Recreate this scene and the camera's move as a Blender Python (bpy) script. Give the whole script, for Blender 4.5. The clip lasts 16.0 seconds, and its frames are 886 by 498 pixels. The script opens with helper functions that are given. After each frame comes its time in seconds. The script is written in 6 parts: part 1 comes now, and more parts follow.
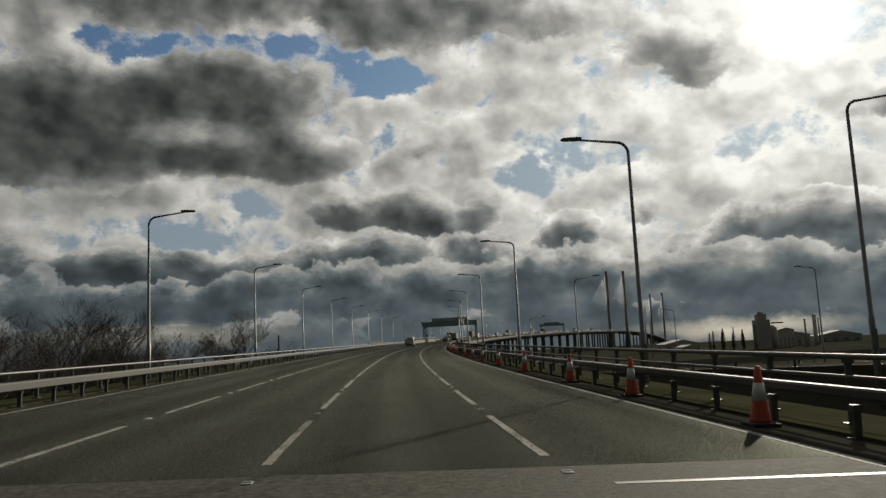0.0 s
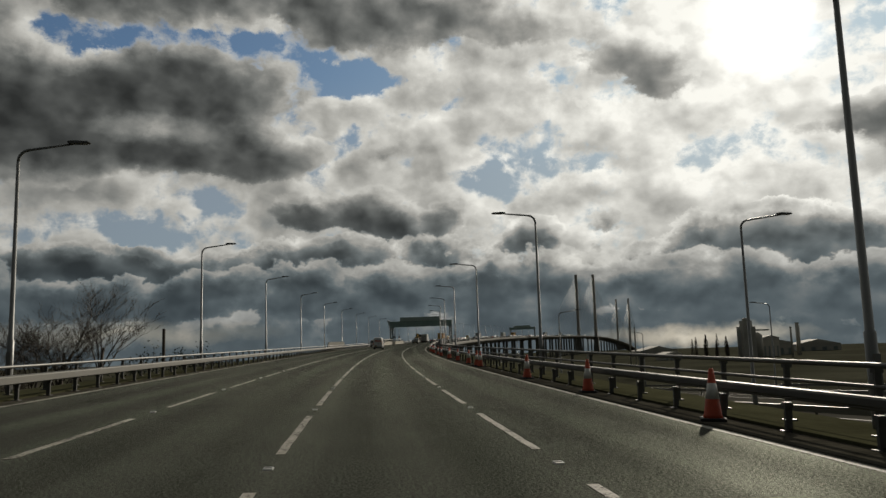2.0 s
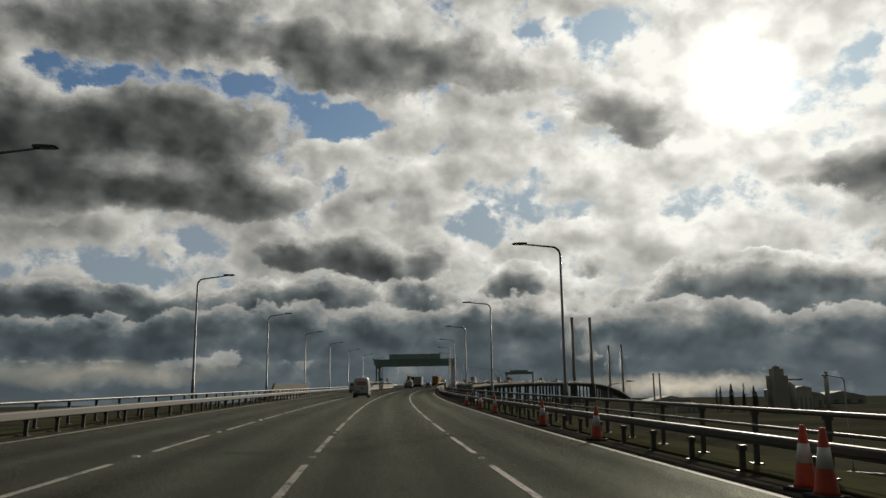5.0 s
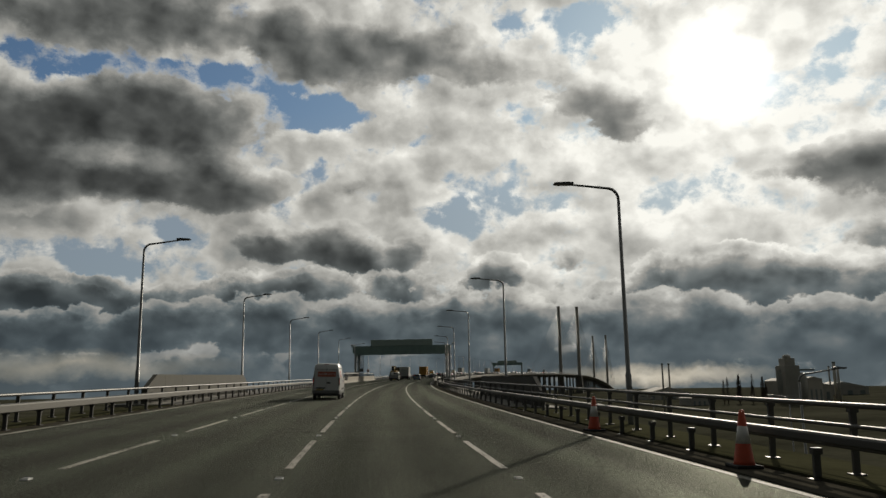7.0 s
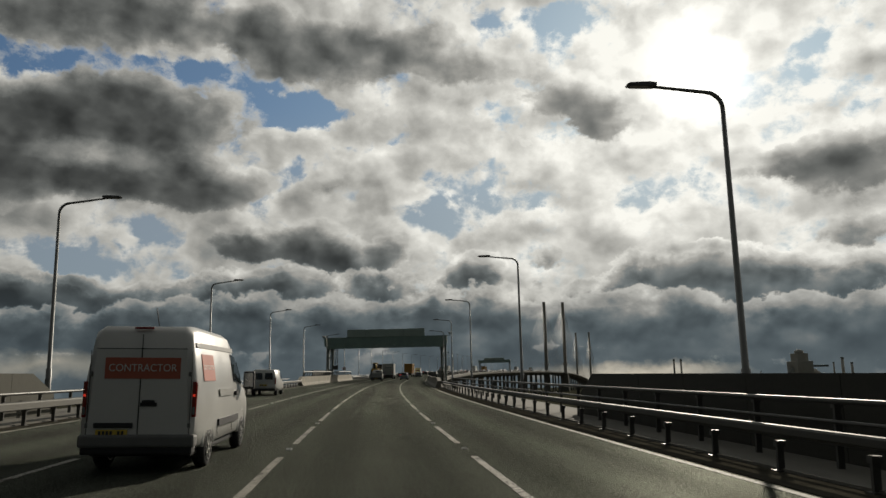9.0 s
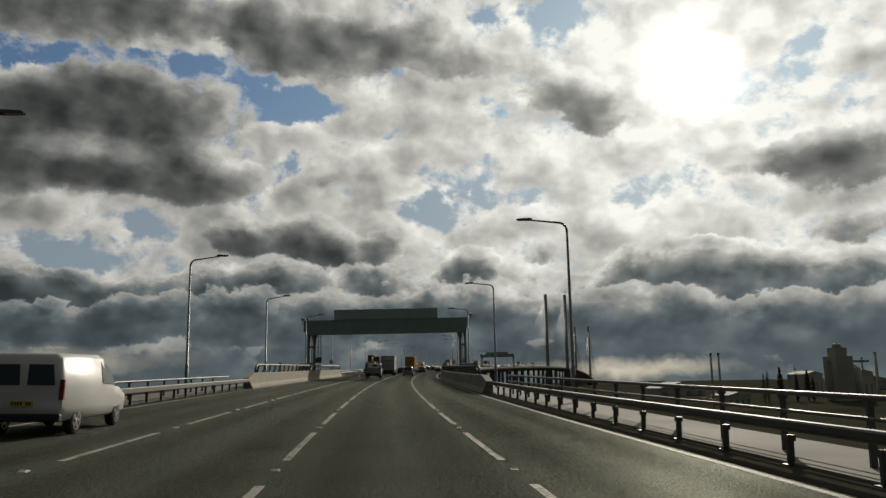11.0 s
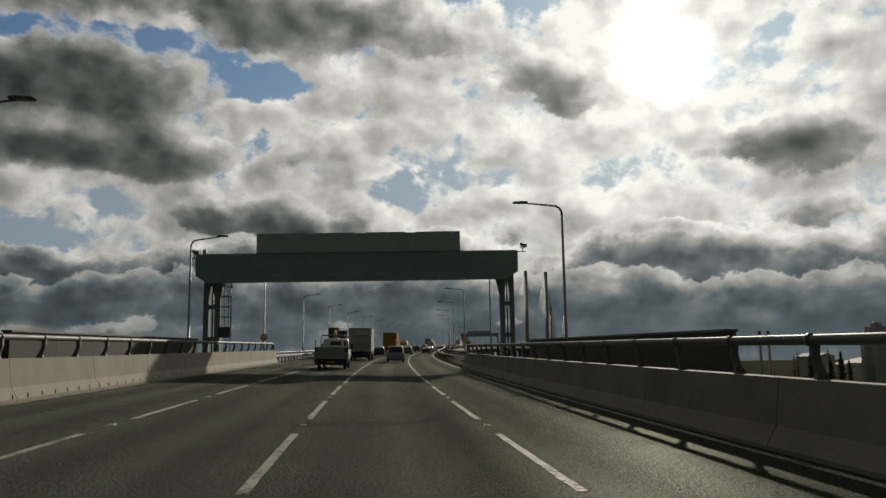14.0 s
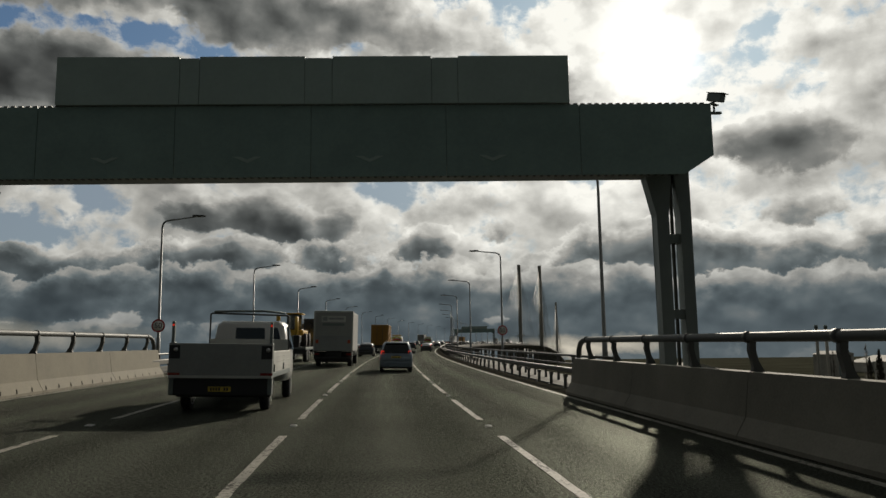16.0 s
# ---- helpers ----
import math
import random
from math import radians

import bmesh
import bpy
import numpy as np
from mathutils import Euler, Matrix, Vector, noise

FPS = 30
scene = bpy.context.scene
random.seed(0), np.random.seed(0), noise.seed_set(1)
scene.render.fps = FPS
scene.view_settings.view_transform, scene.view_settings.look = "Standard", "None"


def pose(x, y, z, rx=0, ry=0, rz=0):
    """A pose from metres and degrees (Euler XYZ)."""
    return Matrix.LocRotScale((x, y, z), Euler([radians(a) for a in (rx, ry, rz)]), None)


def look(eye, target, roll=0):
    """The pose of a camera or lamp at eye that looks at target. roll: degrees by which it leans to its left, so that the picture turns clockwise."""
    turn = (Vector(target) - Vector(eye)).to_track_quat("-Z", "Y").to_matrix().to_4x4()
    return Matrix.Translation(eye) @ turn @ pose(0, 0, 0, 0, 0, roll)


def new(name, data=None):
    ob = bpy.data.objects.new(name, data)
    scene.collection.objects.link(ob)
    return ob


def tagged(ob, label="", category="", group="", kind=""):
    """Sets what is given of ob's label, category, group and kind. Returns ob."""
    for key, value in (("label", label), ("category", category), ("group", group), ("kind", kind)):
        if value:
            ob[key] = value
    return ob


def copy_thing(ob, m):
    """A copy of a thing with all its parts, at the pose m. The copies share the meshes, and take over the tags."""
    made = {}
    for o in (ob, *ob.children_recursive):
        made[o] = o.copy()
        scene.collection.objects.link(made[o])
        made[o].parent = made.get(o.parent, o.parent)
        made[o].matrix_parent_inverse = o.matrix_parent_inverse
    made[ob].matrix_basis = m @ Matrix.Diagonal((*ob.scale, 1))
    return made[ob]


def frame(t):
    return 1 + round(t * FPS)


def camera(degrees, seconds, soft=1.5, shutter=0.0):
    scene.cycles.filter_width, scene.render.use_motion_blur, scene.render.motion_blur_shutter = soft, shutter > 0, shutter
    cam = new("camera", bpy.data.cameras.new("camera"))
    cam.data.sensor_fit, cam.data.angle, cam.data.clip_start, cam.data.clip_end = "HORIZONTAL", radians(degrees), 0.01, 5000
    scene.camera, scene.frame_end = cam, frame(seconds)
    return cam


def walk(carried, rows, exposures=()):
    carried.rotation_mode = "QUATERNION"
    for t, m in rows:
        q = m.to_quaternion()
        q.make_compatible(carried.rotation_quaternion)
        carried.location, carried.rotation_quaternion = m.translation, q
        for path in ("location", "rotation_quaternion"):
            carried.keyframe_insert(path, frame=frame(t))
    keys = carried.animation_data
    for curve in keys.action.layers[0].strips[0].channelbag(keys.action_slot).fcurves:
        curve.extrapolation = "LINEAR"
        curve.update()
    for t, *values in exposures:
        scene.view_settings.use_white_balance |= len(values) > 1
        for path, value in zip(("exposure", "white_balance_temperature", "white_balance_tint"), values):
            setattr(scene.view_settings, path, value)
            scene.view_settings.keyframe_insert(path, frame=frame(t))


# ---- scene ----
cam = camera(60.2, 16.0)

# ---- camera ----
PATH = [
    (0.0, (0.674, -40.601, 1.164), (1.278, -30.701, 2.434), -2.72),
    (0.5, (0.344, -30.493, 1.257), (1.214, -20.606, 2.480), -2.65),
    (1.0, (0.074, -20.213, 1.353), (1.054, -10.342, 2.618), -2.08),
    (1.5, (-0.121, -9.511, 1.454), (0.953, 0.351, 2.711), -1.77),
    (2.0, (-0.187, 0.786, 1.551), (0.900, 10.643, 2.838), -1.78),
    (2.5, (-0.143, 10.813, 1.647), (1.042, 20.649, 3.008), -1.54),
    (3.0, (-0.029, 20.974, 1.745), (1.201, 30.735, 3.538), -1.50),
    (3.5, (0.148, 31.404, 1.847), (1.385, 41.148, 3.726), -1.23),
    (4.0, (0.377, 41.460, 1.948), (1.614, 51.204, 3.822), -0.84),
    (4.2, (0.483, 45.438, 1.988), (1.720, 55.183, 3.864), -0.92),
    (4.5, (0.652, 51.398, 2.049), (1.900, 61.142, 3.918), -0.84),
    (5.0, (0.959, 61.247, 2.151), (2.242, 70.991, 3.999), -0.76),
    (5.5, (1.309, 71.009, 2.254), (2.644, 80.751, 4.072), -0.76),
    (6.0, (1.715, 80.701, 2.358), (3.115, 90.440, 4.145), -0.79),
    (6.5, (2.190, 90.342, 2.463), (3.737, 100.065, 4.215), -1.16),
    (7.0, (2.750, 99.950, 2.568), (4.296, 109.676, 4.308), -0.92),
    (7.5, (3.460, 110.235, 2.681), (5.135, 119.941, 4.408), -1.08),
    (8.0, (4.105, 119.044, 2.779), (5.809, 128.746, 4.503), -1.06),
    (8.5, (4.796, 128.407, 2.886), (6.589, 138.090, 4.628), -1.15),
    (9.0, (5.513, 137.741, 2.995), (7.334, 147.423, 4.711), -1.24),
    (9.2, (5.814, 141.508, 3.039), (7.652, 151.187, 4.752), -1.25),
    (9.5, (6.281, 147.197, 3.107), (8.135, 156.874, 4.815), -1.25),
    (10.0, (7.095, 156.740, 3.222), (8.961, 166.417, 4.921), -1.21),
    (10.5, (7.950, 166.300, 3.339), (9.823, 175.978, 5.022), -1.14),
    (11.0, (8.836, 175.804, 3.457), (10.727, 185.483, 5.109), -1.07),
    (11.3, (9.379, 181.450, 3.528), (11.292, 191.130, 5.151), -1.04),
    (11.5, (9.744, 185.181, 3.575), (11.680, 194.861, 5.174), -1.03),
    (12.0, (10.727, 194.747, 3.698), (12.741, 204.430, 5.178), -1.02),
    (12.5, (11.626, 203.606, 3.814), (13.721, 213.278, 5.247), -1.02),
    (13.0, (12.738, 212.989, 3.936), (14.884, 222.656, 5.336), -1.06),
    (13.5, (13.918, 222.264, 4.058), (16.127, 231.915, 5.459), -1.01),
    (14.0, (15.107, 231.129, 4.175), (17.379, 240.767, 5.571), -0.89),
    (14.5, (16.326, 239.814, 4.291), (18.652, 249.441, 5.676), -0.90),
    (15.0, (17.577, 248.438, 4.408), (19.928, 258.062, 5.764), -0.35),
    (15.5, (18.861, 256.977, 4.525), (21.277, 266.585, 5.882), -0.71),
    (16.0, (20.188, 265.510, 4.643), (22.623, 275.114, 5.996), -0.84),
]
walk(cam, [(t, look(eye, target, roll)) for t, eye, target, roll in PATH], [(0.0, 0.05), (13.5, 0.05), (15.0, 0.06), (16.0, 0.06)])

# ---- light ----
SUN_AZ, SUN_EL = radians(30.5), radians(21.4)   # azimuth to the right of +y
SUN_DIR = Vector((math.sin(SUN_AZ) * math.cos(SUN_EL), math.cos(SUN_AZ) * math.cos(SUN_EL), math.sin(SUN_EL)))
sun = new("sun", bpy.data.lights.new("sun", "SUN"))
sun.data.energy, sun.data.angle, sun.data.color = 3.1, radians(0.9), (1.0, 0.90, 0.75)
sun.matrix_world = look((0, 0, 0), -SUN_DIR)

# clouds: azimuth, elevation, half width, half height in degrees, weight
DARK_CLOUDS = [
    (-17.5, 18.2, 7.0, 2.2, 1.0), (-10.4, 19.0, 5.2, 2.0, 0.95), (-26.4, 16.1, 5.7, 2.6, 1.0), (-12.1, 14.4, 6.3, 1.3, 1.0), (-6.1, 14.6, 3.4, 1.5, 0.7), (-19.6, 14.7, 3.9, 0.9, 0.9),
    (-26.7, 13.5, 5.4, 1.7, 0.8), (-17.9, 24.6, 6.5, 1.9, 0.72), (-9.5, 26.4, 6.8, 1.7, 0.7), (0.3, 24.0, 5.6, 2.0, 0.85), (8.7, 24.7, 4.5, 1.7, 0.7), (15.0, 22.9, 3.2, 1.4, 0.5),
    (21.0, 20.9, 2.6, 1.4, 0.7), (23.1, 18.7, 1.6, 1.3, 1.05),
]
SMALL_CLOUDS = [
    (-4.1, 10.3, 1.8, 1.0, 0.95), (0.2, 10.3, 2.8, 1.3, 1.1), (3.8, 9.5, 1.8, 0.9, 0.9), (7.0, 10.1, 1.2, 1.1, 0.85), (18.5, 9.2, 1.5, 0.8, 1.0), (17.8, 7.2, 0.7, 0.6, 0.7),
    (35.3, 14.8, 3.7, 1.0, 0.85), (39.6, 13.8, 3.3, 1.7, 1.0), (39.5, 9.7, 2.6, 1.1, 0.95), (2.1, 14.4, 2.4, 1.2, 0.42), (19.8, 14.7, 2.7, 1.4, 0.42), (25.8, 16.6, 1.2, 1.2, 0.4),
    (3.8, 16.9, 3.2, 1.4, 0.3), (27.7, 9.2, 2.0, 0.8, 0.7), (12.6, 16.9, 2.0, 1.1, 0.25),
]
BANK_BACK = [
    (-19.1, 6.5, 3.3, 1.2, 1.0), (-16.0, 6.0, 2.4, 1.0, 0.9), (-9.9, 6.6, 4.8, 1.0, 0.9), (-4.9, 7.5, 2.4, 1.1, 0.8), (-1.2, 7.5, 2.0, 1.0, 0.9), (6.3, 7.1, 4.3, 1.4, 1.0),
    (13.4, 8.1, 1.8, 1.3, 1.0), (17.3, 6.0, 2.7, 1.0, 0.7), (21.5, 7.1, 2.8, 0.6, 0.7), (28.0, 8.2, 3.6, 1.0, 0.9), (30.9, 6.6, 4.8, 2.0, 1.0), (35.6, 6.2, 4.2, 1.6, 0.9),
    (-26.4, 6.6, 4.5, 1.4, 0.9), (45.7, 6.1, 5.0, 2.1, 0.9),
]
BANK_FRONT = [
    (-18.2, 3.7, 4.8, 1.2, 1.0), (-12.4, 4.3, 3.9, 1.4, 1.0), (-5.2, 5.0, 3.6, 1.8, 1.0), (0.5, 4.0, 4.4, 1.8, 0.9), (8.8, 3.9, 5.8, 2.2, 1.0), (14.7, 4.0, 4.1, 2.0, 0.9),
    (20.6, 4.4, 3.6, 1.4, 0.9), (25.4, 4.4, 4.4, 1.8, 1.0), (31.7, 3.0, 6.4, 1.8, 0.9), (38.3, 3.1, 5.3, 2.0, 0.9), (-26.2, 4.2, 5.4, 1.5, 1.0), (46.7, 3.0, 6.0, 2.1, 0.9),
]
BLUE_GAPS = [
    (-5.2, 20.5, 3.0, 1.6, 1.1), (-0.3, 19.9, 3.8, 0.8, 1.1), (-8.6, 22.0, 2.4, 0.9, 1.0), (-15.2, 22.0, 3.6, 0.8, 0.9), (-20.0, 21.7, 2.1, 0.9, 1.0), (-2.6, 14.5, 1.8, 1.3, 0.5),
    (-17.6, 9.3, 4.6, 1.3, 0.6), (-10.9, 11.3, 2.8, 0.7, 0.55), (14.5, 15.8, 1.8, 2.1, 0.55), (10.7, 14.4, 2.5, 1.0, 0.42), (17.2, 18.7, 2.1, 1.4, 0.55), (16.6, 13.4, 1.8, 1.4, 0.55),
    (9.4, 12.3, 2.7, 1.0, 0.55), (17.8, 26.3, 6.3, 1.8, 0.6), (37.6, 19.3, 4.2, 2.0, 0.5), (-13.7, 8.4, 3.1, 0.7, 0.6), (27.2, 13.1, 3.6, 1.1, 0.35),
]
LIT_CLOUDS = [
    (-14.8, 15.8, 2.6, 0.5, 1.0), (-4.1, 15.7, 2.0, 1.0, 0.8), (-19.5, 12.7, 4.9, 0.8, 0.6), (-20.4, 20.4, 2.1, 0.6, 0.8), (24.1, 22.8, 2.7, 1.6, 0.9), (4.2, 18.8, 4.9, 2.0, 0.4),
    (6.4, 14.7, 5.8, 2.2, 0.35), (13.7, 25.6, 2.7, 1.4, 0.7), (19.9, 15.9, 3.2, 2.0, 0.6), (24.7, 12.3, 4.4, 2.3, 0.5), (38.9, 15.9, 3.2, 0.5, 0.8), (39.2, 21.2, 3.1, 0.6, 0.6),
    (-14.9, 10.5, 2.5, 1.0, 0.7), (-19.7, 10.5, 2.1, 1.0, 0.5), (-17.1, 1.7, 7.0, 0.6, 0.65), (24.2, 0.3, 4.6, 0.5, 1.3), (15.7, 6.4, 2.4, 0.6, 0.6), (31.2, 9.7, 4.9, 1.2, 0.6),
    (-2.1, 12.5, 5.2, 1.4, 0.35),
]


class Net:
    """Short hand for a node tree."""

    def __init__(self, tree):
        self.tree = tree

    def node(self, kind):
        return self.tree.nodes.new(kind)

    def put(self, socket, v):
        if isinstance(v, bpy.types.NodeSocket):
            self.tree.links.new(v, socket)
        elif v is not None:
            socket.default_value = v

    def math(self, op, a, b=None, c=None, clamp=False):
        n = self.node("ShaderNodeMath")
        n.operation, n.use_clamp = op, clamp
        for k, v in enumerate((a, b, c)):
            self.put(n.inputs[k], v)
        return n.outputs[0]

    def vmath(self, op, a, b=None, scale=None):
        n = self.node("ShaderNodeVectorMath")
        n.operation = op
        self.put(n.inputs[0], a)
        self.put(n.inputs[1], b)
        if scale is not None:
            self.put(n.inputs["Scale"], scale)
        return n.outputs["Value"] if op in ("DOT_PRODUCT", "LENGTH", "DISTANCE") else n.outputs[0]

    def noise(self, vec, scale, detail=4.0, rough=0.55, distort=0.0, color=False):
        n = self.node("ShaderNodeTexNoise")
        self.put(n.inputs["Vector"], vec)
        n.inputs["Scale"].default_value, n.inputs["Detail"].default_value = scale, detail
        n.inputs["Roughness"].default_value, n.inputs["Distortion"].default_value = rough, distort
        return n.outputs["Color"] if color else n.outputs["Fac"]

    def smooth(self, x, lo, hi, out0=0.0, out1=1.0):
        n = self.node("ShaderNodeMapRange")
        n.interpolation_type = "SMOOTHSTEP"
        for k, v in enumerate((x, lo, hi, out0, out1)):
            self.put(n.inputs[k], v)
        return n.outputs[0]

    def mix(self, fac, a, b):
        n = self.node("ShaderNodeMix")
        n.data_type = "RGBA"
        self.put(n.inputs[0], fac)
        self.put(n.inputs[6], a)
        self.put(n.inputs[7], b)
        return n.outputs[2]

    def blend(self, fac, a, b):
        n = self.node("ShaderNodeMix")
        n.data_type = "FLOAT"
        self.put(n.inputs[0], fac)
        self.put(n.inputs[2], a)
        self.put(n.inputs[3], b)
        return n.outputs[0]

    def ramp(self, x, stops):
        n = self.node("ShaderNodeValToRGB")
        self.put(n.inputs[0], x)
        el = n.color_ramp.elements
        while len(el) < len(stops):
            el.new(0.5)
        for e, (p, c) in zip(el, stops):
            e.position, e.color = p, (*c, 1)
        return n.outputs[0]


world = bpy.data.worlds.new("sky")
scene.world = world
world.use_nodes = True
world.node_tree.nodes.clear()
N = Net(world.node_tree)
ray = N.node("ShaderNodeTexCoord").outputs["Generated"]
sep = N.node("ShaderNodeSeparateXYZ")
N.put(sep.inputs[0], ray)
dx, dy, dz = sep.outputs
az = N.math("MULTIPLY", N.math("ARCTAN2", dx, dy), 57.2958)
el = N.math("MULTIPLY", N.math("ARCSINE", dz), 57.2958)
flat = N.node("ShaderNodeCombineXYZ")
N.put(flat.inputs[0], az), N.put(flat.inputs[1], el)
flat = flat.outputs[0]


def centred(v, scale, detail, rough, amount):
    """A colour noise about nought, to push places about."""
    return N.vmath("MULTIPLY", N.vmath("ADD", N.noise(v, scale, detail, rough, color=True), (-0.5, -0.5, -0.5)), amount)


def blobs(rows, at):
    """Soft ovals summed: 1 in the middle of each, about 0.4 at its rim."""
    total = None
    for a, e, w, h, k in rows:
        m = N.node("ShaderNodeMapping")
        m.vector_type = "TEXTURE"
        N.put(m.inputs["Vector"], at)
        m.inputs["Location"].default_value, m.inputs["Scale"].default_value = (a, e, 0), (w * 1.85, h * 1.85, 1)
        g = N.node("ShaderNodeTexGradient")
        g.gradient_type = "SPHERICAL"
        N.put(g.inputs[0], m.outputs[0])
        total = N.math("MULTIPLY", g.outputs["Fac"], k) if total is None else N.math("MULTIPLY_ADD", g.outputs["Fac"], k, total)
    return total


class Air:
    """The cloud field at one place of the sky: three drifts of noise and the sums of the ovals there."""

    def __init__(self, at):
        v = N.vmath("MULTIPLY", at, (0.084, 0.104, 1.0))
        v = N.vmath("ADD", v, centred(v, 5.0, 3, 0.5, (0.09, 0.08, 0.0)))
        self.drifts = [N.math("MULTIPLY", N.math("SUBTRACT", N.noise(N.vmath("ADD", v, (0, 0, z)), scale, 10, rough), 0.5), 2.0)
                       for z, scale, rough in ((0.0, 2.6, 0.60), (3.7, 3.6, 0.59), (8.1, 3.2, 0.59))]
        self.swell = N.noise(N.vmath("ADD", v, (0, 0, 5.3)), 4.0, 2.5, 0.45)
        here = N.vmath("ADD", at, centred(v, 2.8, 8, 0.64, (4.2, 2.8, 0.0)))
        self.dark, self.small = N.math("MINIMUM", blobs(DARK_CLOUDS, here), 1.0), blobs(SMALL_CLOUDS, here)
        self.gap, self.lit = blobs(BLUE_GAPS, here), blobs(LIT_CLOUDS, here)
        self.back = N.math("MINIMUM", blobs(BANK_BACK, here), 0.95)
        low = N.smooth(el, 1.6, 3.4, 0.62, 0.0)
        self.front = N.math("MINIMUM", N.math("MAXIMUM", blobs(BANK_FRONT, here), low), 0.95)

    def depth(self, body, noise_share, start, which=0):
        return N.math("MULTIPLY_ADD", self.drifts[which], noise_share, N.math("SUBTRACT", body, start))


facing = N.vmath("DOT_PRODUCT", ray, tuple(SUN_DIR))
off = N.math("MULTIPLY", N.math("ARCCOSINE", N.math("MINIMUM", facing, 0.99999)), 57.2958)
toward = N.vmath("NORMALIZE", N.vmath("SUBTRACT", (math.degrees(SUN_AZ), math.degrees(SUN_EL) + 16, 0), flat))
halo = N.math("POWER", 2.718, N.math("MULTIPLY", off, -0.085))
away = N.smooth(off, 42.0, 110.0)
dim = N.math("MULTIPLY_ADD", away, -0.52, 1.0)
A = Air(flat)
S = Air(N.vmath("ADD", flat, N.vmath("SCALE", toward, None, 1.1)))
heads = N.math("SUBTRACT", A.swell, S.swell)


def sheet(own, sunward, edge, rim, deep, thickness, glow):
    """One sheet of cloud lit from behind: bright where thin or turned to the sun, grey where thick. Gives cover and tone."""
    cover = N.smooth(own, 0.0, edge)
    path = N.math("MULTIPLY_ADD", N.math("MAXIMUM", own, 0.0), 0.55, N.math("MAXIMUM", sunward, 0.0))
    through_it = N.math("POWER", 2.718, N.math("MULTIPLY", path, -thickness))
    tone = N.math("MULTIPLY_ADD", through_it, rim - deep, deep)
    return cover, N.math("MULTIPLY_ADD", halo, glow, tone)


def veil_depth(air):
    broken = N.math("MULTIPLY_ADD", air.drifts[1], 0.55, N.math("MULTIPLY", air.lit, 0.12))
    return N.math("MULTIPLY_ADD", air.gap, -0.58, air.depth(broken, 0.70, -0.34))


high_cover, tone = sheet(veil_depth(A), veil_depth(S), 0.24, 0.88, 0.40, 1.15, 0.40)
tone = N.math("MULTIPLY_ADD", heads, 0.45, N.math("MULTIPLY_ADD", A.lit, 0.08, tone))
cover = high_cover
for own, sunward, edge, rim, deep, thickness, lit, modelling in (
        (A.depth(A.back, 0.80, 0.32, 1), S.depth(S.back, 0.80, 0.32, 1), 0.14, 0.82, 0.275, 2.5, 0.14, 0.55),
        (A.depth(A.front, 0.95, 0.36, 2), S.depth(S.front, 0.95, 0.36, 2), 0.16, 0.72, 0.255, 2.5, 0.22, 0.50),
        (A.depth(A.small, 0.55, 0.28, 1), S.depth(S.small, 0.55, 0.28, 1), 0.20, 0.78, 0.25, 2.0, 0.0, 0.40),
        (A.depth(A.dark, 0.72, 0.20), S.depth(S.dark, 0.72, 0.20), 0.22, 0.76, 0.225, 1.5, 0.24, 0.40)):
    own_cover, own_tone = sheet(own, sunward, edge, rim, deep, thickness, 0.32)
    own_tone = N.math("MULTIPLY_ADD", heads, modelling, N.math("MULTIPLY_ADD", A.lit, lit, own_tone))
    tone = N.blend(own_cover, tone, own_tone)
    cover = N.math("MAXIMUM", cover, own_cover)
hazy = N.math("MULTIPLY_ADD", A.drifts[0], 0.16, N.math("MULTIPLY_ADD", A.lit, 0.40, 0.34))
tone = N.blend(N.smooth(el, 0.2, 3.0, 0.6, 0.0), tone, hazy)
tone = N.math("MULTIPLY", tone, N.math("MULTIPLY", dim, N.smooth(off, 22.0, 52.0, 1.0, 0.90)))
tone = N.math("MULTIPLY", tone, N.smooth(el, -4.0, -0.5, 0.4, 1.0))
tone = N.math("MINIMUM", N.math("MAXIMUM", tone, 0.2), 0.97)
value = N.math("POWER", tone, 2.2)
tint = N.ramp(tone, [(0.0, (0.88, 0.97, 1.0)), (0.40, (0.95, 0.985, 0.97)), (0.58, (1.0, 0.985, 0.945)), (0.9, (1.0, 0.985, 0.945))])
cool = N.mix(N.math("MAXIMUM", N.smooth(el, 3.0, 12.0), N.smooth(tone, 0.36, 0.60)), (0.84, 0.985, 1.08, 1), (1.0, 1.0, 0.985, 1))
clouds = N.vmath("MULTIPLY", N.vmath("SCALE", tint, None, value), cool)
nishita = N.node("ShaderNodeTexSky")
nishita.sky_type, nishita.sun_disc = "NISHITA", False
nishita.sun_elevation, nishita.sun_rotation = SUN_EL, SUN_AZ
blue = N.vmath("MULTIPLY", nishita.outputs[0], (0.026, 0.040, 0.054))
# a thin pale veil over the blue, denser low down and towards the sun
veil = N.vmath("SCALE", (0.36, 0.40, 0.44), None, N.math("MULTIPLY", dim, N.math("MULTIPLY_ADD", halo, 0.9, 0.68)))
open_sky = N.mix(N.smooth(el, 12.0, 21.0, 0.72, 0.10), blue, veil)
open_sky = N.mix(N.math("MULTIPLY", halo, 1.1, clamp=True), open_sky, veil)
open_sky = N.vmath("SCALE", open_sky, None, N.math("MULTIPLY_ADD", away, -0.4, 1.0))
air = N.vmath("MULTIPLY", N.mix(cover, open_sky, clouds), (1.0, 1.0, 0.975))
